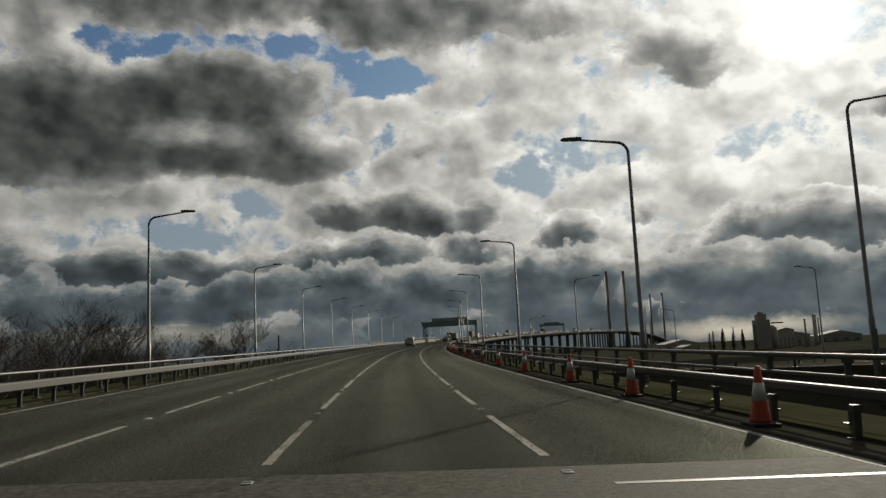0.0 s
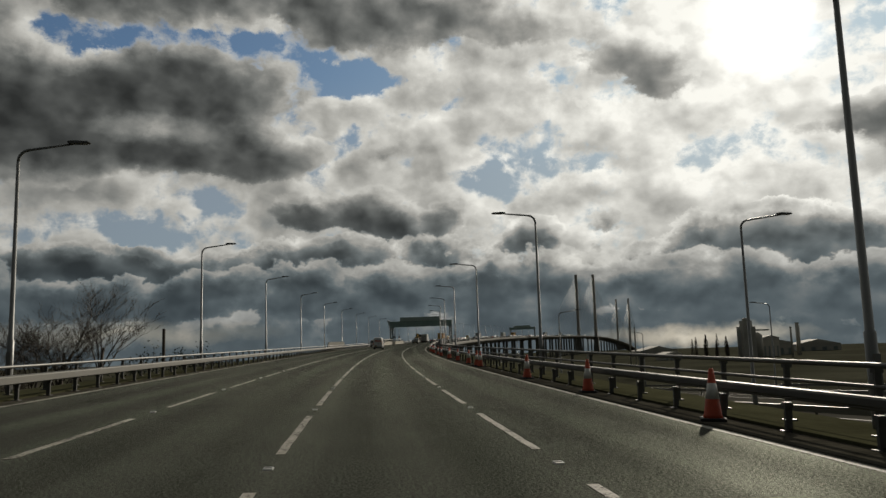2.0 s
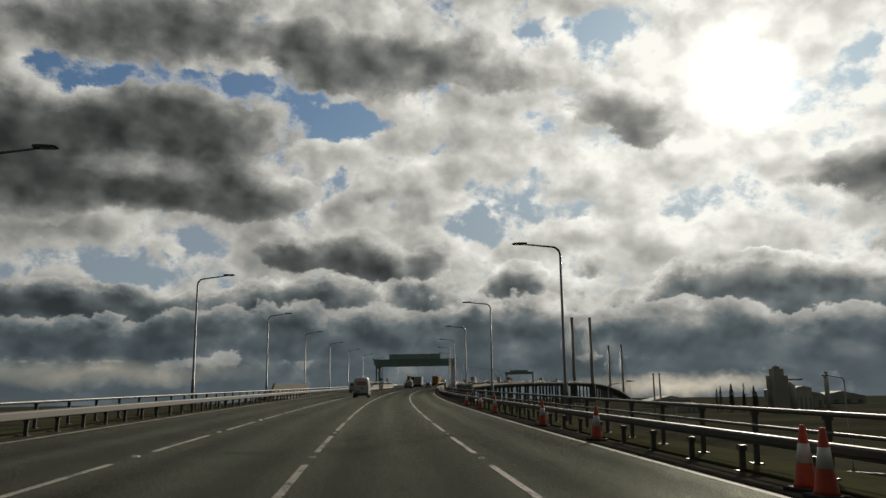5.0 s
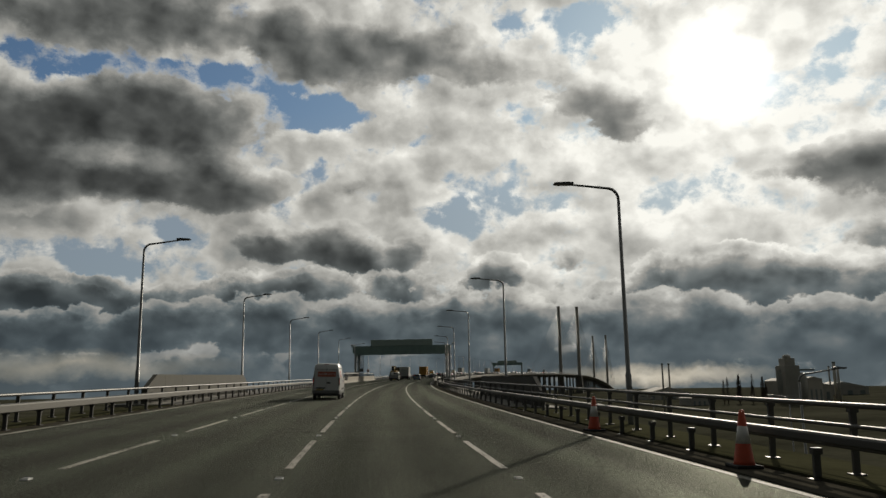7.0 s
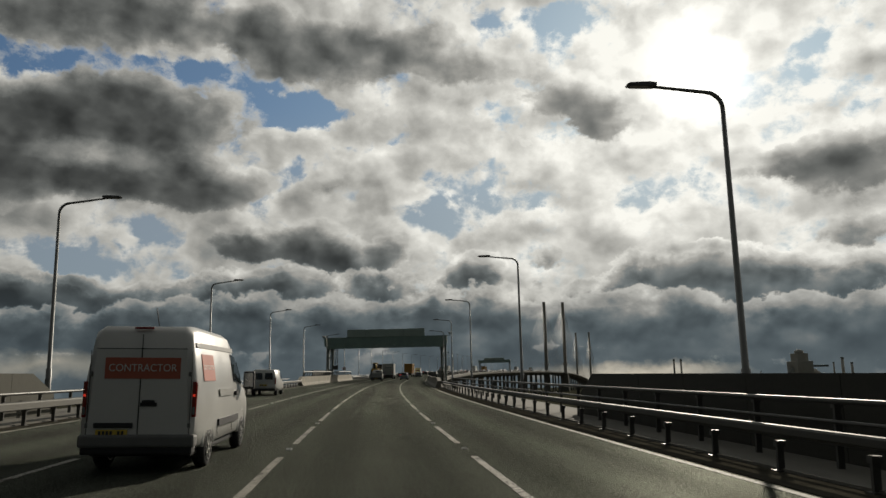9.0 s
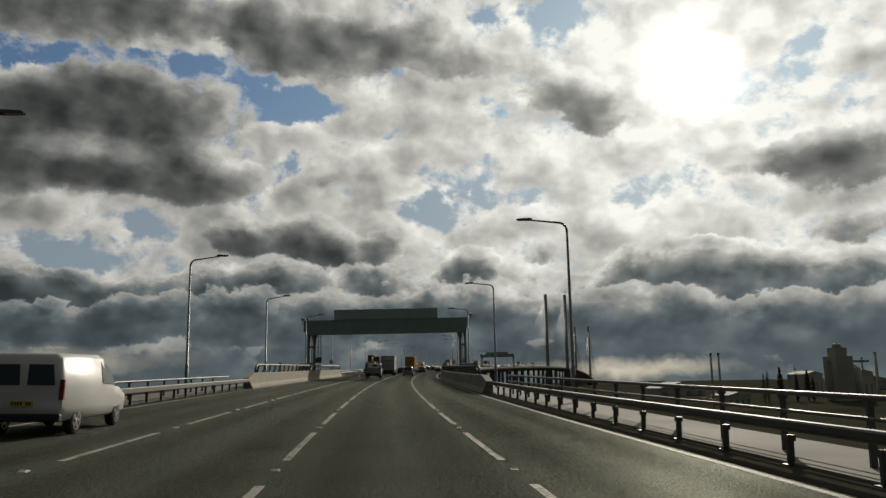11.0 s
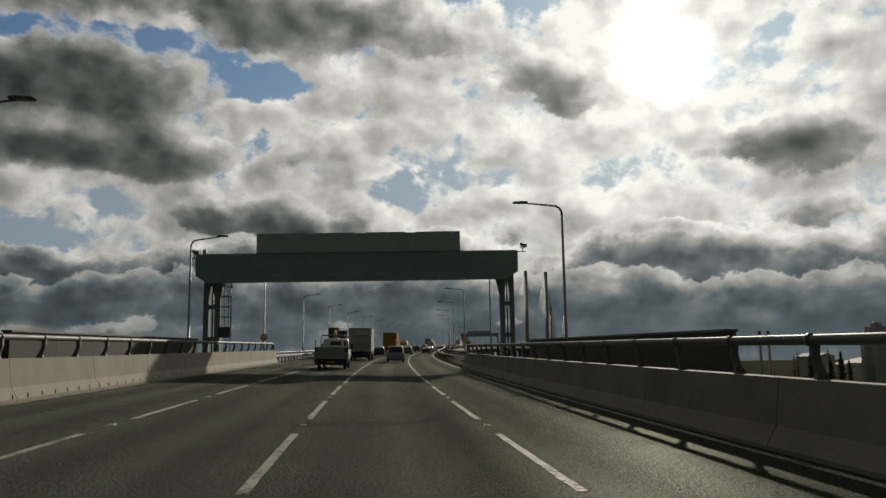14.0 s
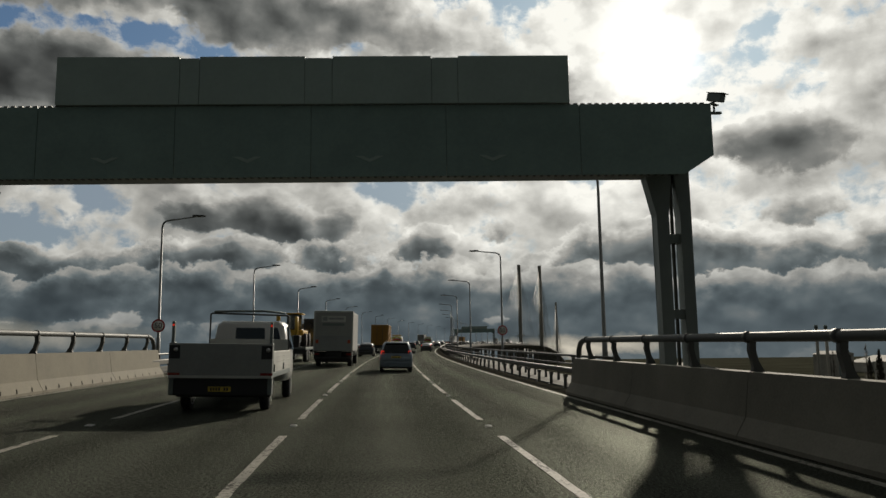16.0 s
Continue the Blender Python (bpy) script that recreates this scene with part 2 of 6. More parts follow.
# blue-grey distance low down
air = N.mix(N.smooth(el, 1.0, 8.0, 0.48, 0.0), air, N.mix(N.math("MULTIPLY", A.lit, 0.9, clamp=True), (0.078, 0.102, 0.118, 1), (0.50, 0.42, 0.28, 1)))
air = N.vmath("SCALE", air, None, N.math("MULTIPLY_ADD", away, -0.15, 1.0))
# the glow round the sun
near = N.math("MULTIPLY", N.math("MULTIPLY_ADD", A.drifts[0], 1.6, off), 0.42)
core = N.math("POWER", 2.718, N.math("MULTIPLY", N.math("MULTIPLY", near, near), -1.0))
air = N.vmath("ADD", air, N.vmath("SCALE", (1.0, 0.97, 0.9), None, N.math("MULTIPLY", core, 1.4)))
out = N.node("ShaderNodeBackground")
N.put(out.inputs[0], air)
out.inputs[1].default_value = 1.0
N.tree.links.new(out.outputs[0], N.node("ShaderNodeOutputWorld").inputs[0])


# ---- materials ----
def material(name, color, rough=0.6, metal=0.0, spread=0.15, scale=6.0, bump=0.1, grain=60.0, coat=0.0, random_tint=0.0, spec=0.5):
    """Two scales of variation round a base colour, with fine relief."""
    m = bpy.data.materials.new(name)
    m.use_nodes = True
    b = m.node_tree.nodes["Principled BSDF"]
    n = Net(m.node_tree)
    at = n.node("ShaderNodeTexCoord").outputs["Object"]
    stain = n.noise(at, scale, 5, 0.6)
    speck = n.noise(at, grain, 3, 0.6)
    amount = n.math("MULTIPLY_ADD", n.math("SUBTRACT", stain, 0.5), 2.4 * spread, 1.0)
    amount = n.math("MULTIPLY_ADD", n.math("SUBTRACT", speck, 0.5), spread, amount)
    if random_tint:
        own = n.node("ShaderNodeObjectInfo").outputs["Random"]
        amount = n.math("MULTIPLY", amount, n.math("MULTIPLY_ADD", own, 2 * random_tint, 1 - random_tint))
    n.put(b.inputs["Base Color"], n.vmath("SCALE", color, None, amount))
    n.put(b.inputs["Roughness"], n.math("MULTIPLY_ADD", n.math("SUBTRACT", stain, 0.5), 0.3, rough, clamp=True))
    b.inputs["Metallic"].default_value, b.inputs["Coat Weight"].default_value = metal, coat
    b.inputs["Specular IOR Level"].default_value = spec
    if bump:
        h = n.node("ShaderNodeBump")
        h.inputs["Strength"].default_value, h.inputs["Distance"].default_value = bump, 0.01
        n.put(h.inputs["Height"], speck)
        n.put(b.inputs["Normal"], h.outputs[0])
    return m


def asphalt_material():
    m = bpy.data.materials.new("asphalt")
    m.use_nodes = True
    b = m.node_tree.nodes["Principled BSDF"]
    n = Net(m.node_tree)
    uv = n.node("ShaderNodeUVMap")      # metres across and along
    uv.uv_map = "plan"
    at = uv.outputs[0]
    ax = n.node("ShaderNodeSeparateXYZ")
    n.put(ax.inputs[0], at)
    drawn = n.vmath("MULTIPLY", at, (1.0, 0.03, 1.0))
    streak = n.noise(drawn, 0.9, 4, 0.6)
    patch = n.noise(at, 0.35, 5, 0.6)
    stone = n.smooth(n.noise(at, 26.0, 3, 0.7), 0.36, 0.66)
    chips = n.smooth(n.noise(at, 95.0, 1, 0.6), 0.35, 0.68)
    # two polished wheel tracks in each lane
    lane = n.math("DIVIDE", n.math("ADD", ax.outputs[0], 1.38), 3.65)
    wave = n.math("COSINE", n.math("MULTIPLY", lane, 4 * math.pi))
    shade = n.math("MULTIPLY_ADD", wave, 0.15, 0.95)
    shade = n.math("MULTIPLY_ADD", n.math("SUBTRACT", streak, 0.5), 0.9, shade)
    shade = n.math("MULTIPLY_ADD", n.math("SUBTRACT", patch, 0.5), 0.5, shade)
    shade = n.math("MULTIPLY_ADD", n.math("SUBTRACT", stone, 0.46), 1.15, shade)
    shade = n.math("MULTIPLY_ADD", n.math("SUBTRACT", chips, 0.48), 1.3, shade)
    n.put(b.inputs["Base Color"], n.vmath("SCALE", (0.029, 0.032, 0.0255), None, n.math("MAXIMUM", shade, 0.25)))
    n.put(b.inputs["Roughness"], n.math("MULTIPLY_ADD", wave, 0.05, n.math("MULTIPLY_ADD", n.math("SUBTRACT", streak, 0.5), 0.25, 0.62)))
    b.inputs["Specular IOR Level"].default_value = 0.0
    h = n.node("ShaderNodeBump")
    h.inputs["Strength"].default_value, h.inputs["Distance"].default_value = 0.9, 0.018
    n.put(h.inputs["Height"], n.math("ADD", stone, n.math("MULTIPLY", chips, 0.4)))
    n.put(b.inputs["Normal"], h.outputs[0])
    gloss = n.node("ShaderNodeBsdfGlossy")
    gloss.inputs["Roughness"].default_value = 0.37
    gloss.inputs["Color"].default_value = (0.80, 0.84, 0.73, 1)
    n.put(gloss.inputs["Normal"], h.outputs[0])
    both = n.node("ShaderNodeMixShader")
    n.put(both.inputs[0], n.math("MULTIPLY", n.math("MAXIMUM", shade, 0.15), 0.039))
    n.tree.links.new(b.outputs[0], both.inputs[1])
    n.tree.links.new(gloss.outputs[0], both.inputs[2])
    n.tree.links.new(both.outputs[0], n.tree.nodes["Material Output"].inputs[0])
    return m


def paint_material():
    """Road paint worn through to the stone."""
    m = bpy.data.materials.new("road_paint")
    m.use_nodes = True
    b = m.node_tree.nodes["Principled BSDF"]
    n = Net(m.node_tree)
    at = n.node("ShaderNodeNewGeometry").outputs["Position"]
    worn = n.math("MULTIPLY_ADD", n.math("SUBTRACT", n.noise(at, 0.9, 3, 0.6), 0.5), 0.5, n.noise(at, 16.0, 4, 0.7))
    left = n.smooth(worn, 0.39, 0.50)
    dirt = n.math("MULTIPLY_ADD", n.math("SUBTRACT", n.noise(at, 2.5, 4, 0.6), 0.5), 0.9, 1.0)
    n.put(b.inputs["Base Color"], n.mix(left, (0.045, 0.042, 0.033, 1), n.vmath("SCALE", (0.27, 0.262, 0.225), None, dirt)))
    b.inputs["Roughness"].default_value, b.inputs["Specular IOR Level"].default_value = 0.7, 0.1
    return m


def glass_material(name="tinted_glass", color=(0.012, 0.016, 0.018)):
    m = bpy.data.materials.new(name)
    m.use_nodes = True
    b = m.node_tree.nodes["Principled BSDF"]
    b.inputs["Base Color"].default_value = (*color, 1)
    b.inputs["Roughness"].default_value, b.inputs["Coat Weight"].default_value = 0.05, 0.5
    return m


def lamp_material(name, color, power):
    m = bpy.data.materials.new(name)
    m.use_nodes = True
    b = m.node_tree.nodes["Principled BSDF"]
    b.inputs["Base Color"].default_value, b.inputs["Emission Color"].default_value = (*color, 1), (*color, 1)
    b.inputs["Emission Strength"].default_value, b.inputs["Roughness"].default_value = power, 0.25
    return m


ASPHALT = asphalt_material()
PAINT = paint_material()
STUD = material("road_stud", (0.5, 0.5, 0.48), 0.35, 0.4, 0.2)
GALV = material("galvanised_steel", (0.085, 0.085, 0.078), 0.5, 0.3, 0.25, 0.8, 0.05, 25)
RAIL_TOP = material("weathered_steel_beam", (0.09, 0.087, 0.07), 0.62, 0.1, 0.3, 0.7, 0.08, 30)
# right-hand beam: same steel, its backlit shade put into a darker base colour
RAIL_SHADED = material("shaded_steel_beam", (0.055, 0.054, 0.046), 0.6, 0.1, 0.35, 0.7, 0.08, 30)
TUBE_STEEL = material("dull_tube_paint", (0.085, 0.09, 0.085), 0.62, 0.1, 0.3, 1.0, 0.05, 30)
RAIL_STEEL = material("dull_parapet_steel", (0.07, 0.07, 0.064), 0.55, 0.25, 0.3, 0.8, 0.05, 25)
COLUMN = material("lamp_column_steel", (0.20, 0.205, 0.20), 0.5, 0.45, 0.3, 1.2, 0.05, 40)
LANTERN = material("lantern_grey", (0.10, 0.10, 0.10), 0.5, 0.1, 0.15, 4)
LENS = glass_material("lantern_lens", (0.25, 0.25, 0.22))
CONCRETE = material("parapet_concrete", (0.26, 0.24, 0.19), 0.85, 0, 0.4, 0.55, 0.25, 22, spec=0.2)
# right parapet: the left one's concrete with its shaded face painted in as darker colour
CONCRETE_SHADED = material("shaded_parapet_concrete", (0.20, 0.19, 0.16), 0.85, 0, 0.45, 0.5, 0.25, 22, spec=0.2)
SCREEN_BROWN = material("brown_grey_screen_panel", (0.085, 0.083, 0.066), 0.8, 0, 0.35, 0.6, 0.2, 14, spec=0.2)
# darkened so the right wall's face carries its shade in the base colour
SCREEN_DARK = material("dark_screen_panel", (0.06, 0.06, 0.052), 0.8, 0, 0.35, 0.6, 0.2, 14, spec=0.2)
CONCRETE_GREY = material("grey_concrete", (0.17, 0.165, 0.145), 0.9, 0, 0.3, 0.3, 0.25, 18, spec=0.2)
VERGE = material("gritty_verge", (0.055, 0.052, 0.042), 0.95, 0, 0.7, 1.1, 0.6, 14, spec=0.0)
COARSE = material("coarse_joint_surfacing", (0.075, 0.073, 0.06), 0.8, 0, 1.1, 9.0, 1.0, 22, spec=0.06)
GRASS = material("winter_grass", (0.058, 0.058, 0.034), 0.95, 0, 0.6, 0.25, 0.6, 5, spec=0.0)
SIGN_GREEN = material("gantry_cladding", (0.23, 0.325, 0.30), 0.55, 0.1, 0.25, 0.6, 0.06, 9)
SIGN_GREY = material("sign_board_back", (0.36, 0.45, 0.415), 0.5, 0.15, 0.2, 0.5, 0.06, 9)
STEEL_DARK = material("dark_steelwork", (0.19, 0.22, 0.21), 0.5, 0.3, 0.2, 1.5)
CONE_RED = material("cone_orange", (0.50, 0.075, 0.03), 0.55, 0, 0.3, 4)
CONE_WHITE = material("cone_sleeve", (0.65, 0.64, 0.6), 0.5, 0, 0.35, 6)
RUBBER = material("rubber", (0.018, 0.018, 0.018), 0.8, 0, 0.2, 8, 0.2)
TRIM = material("black_plastic", (0.022, 0.023, 0.024), 0.55, 0, 0.2, 6, 0.15)
BUMPER_GREY = material("grey_bumper_plastic", (0.16, 0.16, 0.155), 0.6, 0, 0.2, 3, 0.1)
CHROME = material("alloy", (0.5, 0.5, 0.5), 0.3, 0.85, 0.1, 8, 0)
GLASS = glass_material()
WHITE_PAINT = material("white_van_paint", (0.64, 0.635, 0.61), 0.35, 0, 0.08, 0.9, 0.0, 30, 0.4)
SILVER_PAINT = material("silver_car_paint", (0.33, 0.35, 0.36), 0.35, 0.55, 0.08, 0.9, 0.0, 30, 0.5)
BLUE_PAINT = material("blue_grey_car_paint", (0.17, 0.21, 0.25), 0.32, 0.5, 0.08, 0.9, 0.0, 30, 0.5)
DARK_PAINT = material("dark_car_paint", (0.03, 0.033, 0.038), 0.3, 0.2, 0.1, 0.9, 0.0, 30, 0.5)
GREY_PAINT = material("grey_car_paint", (0.13, 0.135, 0.14), 0.35, 0.4, 0.1, 0.9, 0.0, 30, 0.5)
BOX_GREY = material("dusty_lorry_box", (0.33, 0.33, 0.31), 0.55, 0, 0.25, 0.5, 0.1, 12)
ALLOY_SIDE = material("dropside_alloy", (0.55, 0.55, 0.51), 0.5, 0.35, 0.25, 0.8, 0.1, 20)
TAIL_GREY = material("tail_lift_plate", (0.30, 0.31, 0.30), 0.5, 0.3, 0.3, 0.7, 0.1, 16)
CONTAINER = material("ochre_container", (0.42, 0.21, 0.035), 0.6, 0, 0.2, 0.5, 0.15, 10)
PLANT_YELLOW = material("plant_yellow", (0.55, 0.33, 0.03), 0.5, 0, 0.25, 1)
HI_VIS = material("hi_vis_yellow", (0.55, 0.56, 0.05), 0.5, 0, 0.15, 2)
CHEVRON_RED = material("chevron_red", (0.5, 0.05, 0.03), 0.5, 0, 0.15, 2)
DECAL = material("orange_decal", (0.46, 0.12, 0.07), 0.5, 0, 0.1, 2, 0.0)
PLATE = material("yellow_plate", (0.62, 0.45, 0.06), 0.5, 0, 0.15, 5, 0.0)
SLOT_DARK = material("dark_slot", (0.02, 0.019, 0.016), 0.95, 0, 0.2, 5, 0.0, spec=0.0)
INK = material("dark_ink", (0.03, 0.03, 0.03), 0.6, 0, 0.1, 5, 0.0)
WHITE_INK = material("white_ink", (0.75, 0.73, 0.7), 0.5, 0, 0.1, 5, 0.0)
SIGN_RED = material("sign_red", (0.45, 0.03, 0.03), 0.45, 0, 0.1, 5, 0.0)
TAIL_RED = glass_material("tail_lens", (0.22, 0.012, 0.01))
LED_RED = lamp_material("lit_red_lamp", (0.9, 0.05, 0.025), 0.4)
BARK = material("winter_bark", (0.055, 0.045, 0.033), 0.9, 0, 0.3, 2, 0.4, 10)
NEEDLE = material("evergreen", (0.022, 0.033, 0.016), 0.9, 0, 0.5, 3, 0.0)
STACK = material("plant_concrete", (0.40, 0.385, 0.34), 0.85, 0, 0.3, 0.1, 0.1, 3)


# ---- plan of the road ----
K0, K1, BEND_END, CROSSFALL = 0.00055295, 1.5017e-07, 730.0, 0.02427
GAUSS = [(float(0.5 + 0.5 * x), float(0.5 * w)) for x, w in zip(*np.polynomial.legendre.leggauss(5))]


def heading(s):
    s = min(s, BEND_END)
    return K0 * s + K1 * s * s / 2


TURN = heading(BEND_END)


def rise(s):
    """Height of the road's middle line along its stations."""
    if s < 500:
        return 0.0094442 * s + 0.0000082952 * s * s
    if s < 1085:
        u = s - 500
        return 6.796 + 0.01774 * u - 0.5 * 0.01774 / 585 * u * u
    return 11.985 - 6.3e-5 * (s - 1085) ** 2


def road(s, l=0.0, z=0.0):
    """World place at station s, l metres to the right of the middle line, z above the surface."""
    a, e = heading(s), min(s, BEND_END)
    p = Vector((0, 0, 0))
    for u, w in GAUSS:
        h = heading(e * u)
        p += e * w * Vector((math.sin(h), math.cos(h), 0))
    if s > BEND_END:
        p += (s - BEND_END) * Vector((math.sin(a), math.cos(a), 0))
    return p + Vector((l * math.cos(a), -l * math.sin(a), rise(s) + z - CROSSFALL * l))


def road_pose(s, l=0.0, z=0.0, turn=0.0):
    """Axes on the road: x across to the right, y ahead, z off the surface."""
    o = road(s, l, z)
    y = (road(s + 1, l, z) - road(s - 1, l, z)).normalized()
    x = (road(s, l + 1, z) - o).normalized()
    up = x.cross(y).normalized()
    x = y.cross(up)
    m = Matrix((x, y, up)).transposed().to_4x4()
    return Matrix.Translation(o) @ m @ pose(0, 0, 0, 0, 0, turn)


def upright_pose(s, l=0.0, z=0.0, turn=0.0):
    """The same, but plumb."""
    return Matrix.Translation(road(s, l, z)) @ pose(0, 0, 0, 0, 0, turn - math.degrees(heading(s)))


# ---- mesh helpers ----
def mesh_of(name, bm, mat):
    bmesh.ops.recalc_face_normals(bm, faces=bm.faces)
    me = bpy.data.meshes.new(name)
    bm.to_mesh(me)
    bm.free()
    me.materials.append(mat)
    return me


def part(name, bm, mat, parent, label="", at=None):
    me = bm if isinstance(bm, bpy.types.Mesh) else mesh_of(name, bm, mat)
    ob = new(name, me)
    ob.parent = parent
    if at is not None:
        ob.matrix_basis = at
    return tagged(ob, label)


def thing(name, label, category, m=None, group="", kind=""):
    ob = new(name)
    ob.empty_display_size = 0.3
    if m is not None:
        ob.matrix_basis = m
    return tagged(ob, label, category, group, kind)


def block(bm, x0, x1, y0, y1, z0, z1, bevel=0.0):
    v = [bm.verts.new((x, y, z)) for z in (z0, z1) for x, y in ((x0, y0), (x1, y0), (x1, y1), (x0, y1))]
    f = [bm.faces.new([v[k] for k in q]) for q in ((3, 2, 1, 0), (4, 5, 6, 7), (0, 1, 5, 4), (1, 2, 6, 5), (2, 3, 7, 6), (3, 0, 4, 7))]
    if bevel:
        edges = list({e for q in f for e in q.edges})
        bmesh.ops.bevel(bm, geom=edges, offset=bevel, segments=2, affect="EDGES", profile=0.6)
    return bm


def prism(bm, outline, x0, x1, axis="x", bevel=0.0):
    """A flat outline drawn out between x0 and x1 along an axis. Outline in the two other axes, in order."""
    def at(a, b, t):
        return {"x": (t, a, b), "y": (a, t, b), "z": (a, b, t)}[axis]
    lo = [bm.verts.new(at(a, b, x0)) for a, b in outline]
    hi = [bm.verts.new(at(a, b, x1)) for a, b in outline]
    n = len(lo)
    f = [bm.faces.new(lo[::-1]), bm.faces.new(hi)]
    f += [bm.faces.new((lo[k], lo[(k + 1) % n], hi[(k + 1) % n], hi[k])) for k in range(n)]
    if bevel:
        bmesh.ops.bevel(bm, geom=list({e for q in f for e in q.edges}), offset=bevel, segments=2, affect="EDGES", profile=0.6)
    return bm


def tube(bm, pts, radii, n=10):
    """A round tube through points, with a radius at each."""
    pts = [Vector(p) for p in pts]
    if not isinstance(radii, (list, tuple)):
        radii = [radii] * len(pts)
    rings = []
    side = None
    for k, p in enumerate(pts):
        d = (pts[min(k + 1, len(pts) - 1)] - pts[max(k - 1, 0)]).normalized()
        ref = side if side is not None else (Vector((1, 0, 0)) if abs(d.x) < 0.9 else Vector((0, 1, 0)))
        u = d.cross(ref).cross(d).normalized()
        side, w = u, d.cross(u)
        rings.append([bm.verts.new(p + radii[k] * (math.cos(2 * math.pi * j / n) * u + math.sin(2 * math.pi * j / n) * w)) for j in range(n)])
    for a, b in zip(rings, rings[1:]):
        for j in range(n):
            bm.faces.new((a[j], a[(j + 1) % n], b[(j + 1) % n], b[j]))
    bm.faces.new(rings[0][::-1]), bm.faces.new(rings[-1])
    for f in bm.faces:
        f.smooth = True
    return bm


def panel(bm, corners, thick):
    """A thick sheet on four corners, standing out along its normal."""
    c = [Vector(p) for p in corners]
    nrm = (c[1] - c[0]).cross(c[3] - c[0]).normalized() * thick
    a, b = [bm.verts.new(p - nrm * 0.3) for p in c], [bm.verts.new(p + nrm) for p in c]
    bm.faces.new(a[::-1]), bm.faces.new(b)
    for k in range(4):
        bm.faces.new((a[k], a[(k + 1) % 4], b[(k + 1) % 4], b[k]))
    return bm


def sweep(bm, outline, s0, s1, step=4.0, closed=True, z_of=None):
    """An outline (across, height) carried along the road from s0 to s1."""
    n = max(1, round((s1 - s0) / step))
    rows = []
    for i in range(n + 1):
        s = s0 + (s1 - s0) * i / n
        rows.append([bm.verts.new(road(s, l, z)) for l, z in outline])
    m = len(outline)
    for a, b in zip(rows, rows[1:]):
        for k in range(m if closed else m - 1):
            bm.faces.new((a[k], a[(k + 1) % m], b[(k + 1) % m], b[k]))
    if closed:
        bm.faces.new(rows[0][::-1]), bm.faces.new(rows[-1])
    return bm


def rect(l0, l1, z0, z1):
    return [(l0, z0), (l1, z0), (l1, z1), (l0, z1)]


def words(text, size, mat, name, parent, m, label="", depth=0.004):
    """Raised lettering with the built-in font, as a mesh."""
    c = bpy.data.curves.new(name, "FONT")
    c.body, c.size, c.extrude, c.align_x, c.align_y = text, size, depth, "CENTER", "CENTER"
    t = bpy.data.objects.new(name, c)
    scene.collection.objects.link(t)
    me = bpy.data.meshes.new_from_object(t.evaluated_get(bpy.context.evaluated_depsgraph_get()))
    bpy.data.objects.remove(t)
    me.materials.clear()
    me.materials.append(mat)
    return part(name, me, mat, parent, label, m)


# ---- setting: carriageway, embankment, ground ----
LINES = (-5.03, -1.38, 2.27)
DASH, PERIOD, PHASE = 5.65, 8.455, 3.5
NEAR, FAR = -110.0, 1750.0

bm = bmesh.new()
uv = bm.loops.layers.uv.new("plan")
rows, across = [], [-10.0, -7.1, -5.03, -3.2, -1.38, 0.45, 2.27, 4.1, 5.92, 6.95]
stations = [NEAR + 5 * i for i in range(int((FAR - NEAR) / 5) + 1)]
for s in stations:
    rows.append([bm.verts.new(road(s, l)) for l in across] + [bm.verts.new(road(s, l, -0.6)) for l in (6.95, -10.0)])
for i, (a, b) in enumerate(zip(rows, rows[1:])):
    ring = across + [6.95, -10.0]
    for k in range(len(ring)):
        j = (k + 1) % len(ring)
        f = bm.faces.new((a[k], a[j], b[j], b[k]))
        for loop, (l, s) in zip(f.loops, ((ring[k], stations[i]), (ring[j], stations[i]), (ring[j], stations[i + 1]), (ring[k], stations[i + 1]))):
            loop[uv].uv = (l, s)
carriageway = tagged(new("carriageway", mesh_of("carriageway", bm, ASPHALT)), "worn grey asphalt carriageway of four lanes", "road", kind="structure")

for name, l0, l1 in (("edge_line", 5.84, 5.99), ("edge_line", -9.38, -9.23)):
    part(name, sweep(bmesh.new(), rect(l0, l1, -0.02, 0.006), NEAR, FAR, 5), PAINT, carriageway, "worn white edge line")
for name, l0, l1 in (("verge_strip", 6.1, 6.95), ("verge_strip", -10.0, -9.55)):
    part(name, sweep(bmesh.new(), rect(l0, l1, -0.02, 0.012), NEAR, FAR, 5), VERGE, carriageway, "strip of grit and dirt along the kerb")

# embankment shoulders and slopes, then a viaduct deck
bm = bmesh.new()
sweep(bm, [(6.95, -0.5), (6.95, 0.06), (9.8, -0.1), (12.5, -0.6), (30.0, -11.5), (-34.0, -11.5), (-13.5, -0.6), (-12.9, -0.1), (-10.0, 0.06), (-10.0, -0.5)], NEAR, 140, 10)
tagged(new("embankment", mesh_of("embankment", bm, GRASS)), "grassy road embankment with dead winter grass", "embankment", kind="structure")
bm = bmesh.new()
sweep(bm, [(6.95, -0.5), (6.95, 0.06), (9.9, 0.0), (9.9, -0.9), (7.5, -1.0), (5.5, -2.6), (-8.5, -2.6), (-11.0, -1.0), (-13.3, -0.9), (-13.3, 0.0), (-10.0, 0.06), (-10.0, -0.5)], 140, FAR, 8)
deck = tagged(new("viaduct_deck", mesh_of("viaduct_deck", bm, CONCRETE_GREY)), "concrete viaduct deck carrying the carriageway", "viaduct", kind="structure")
GROUND = -11.0
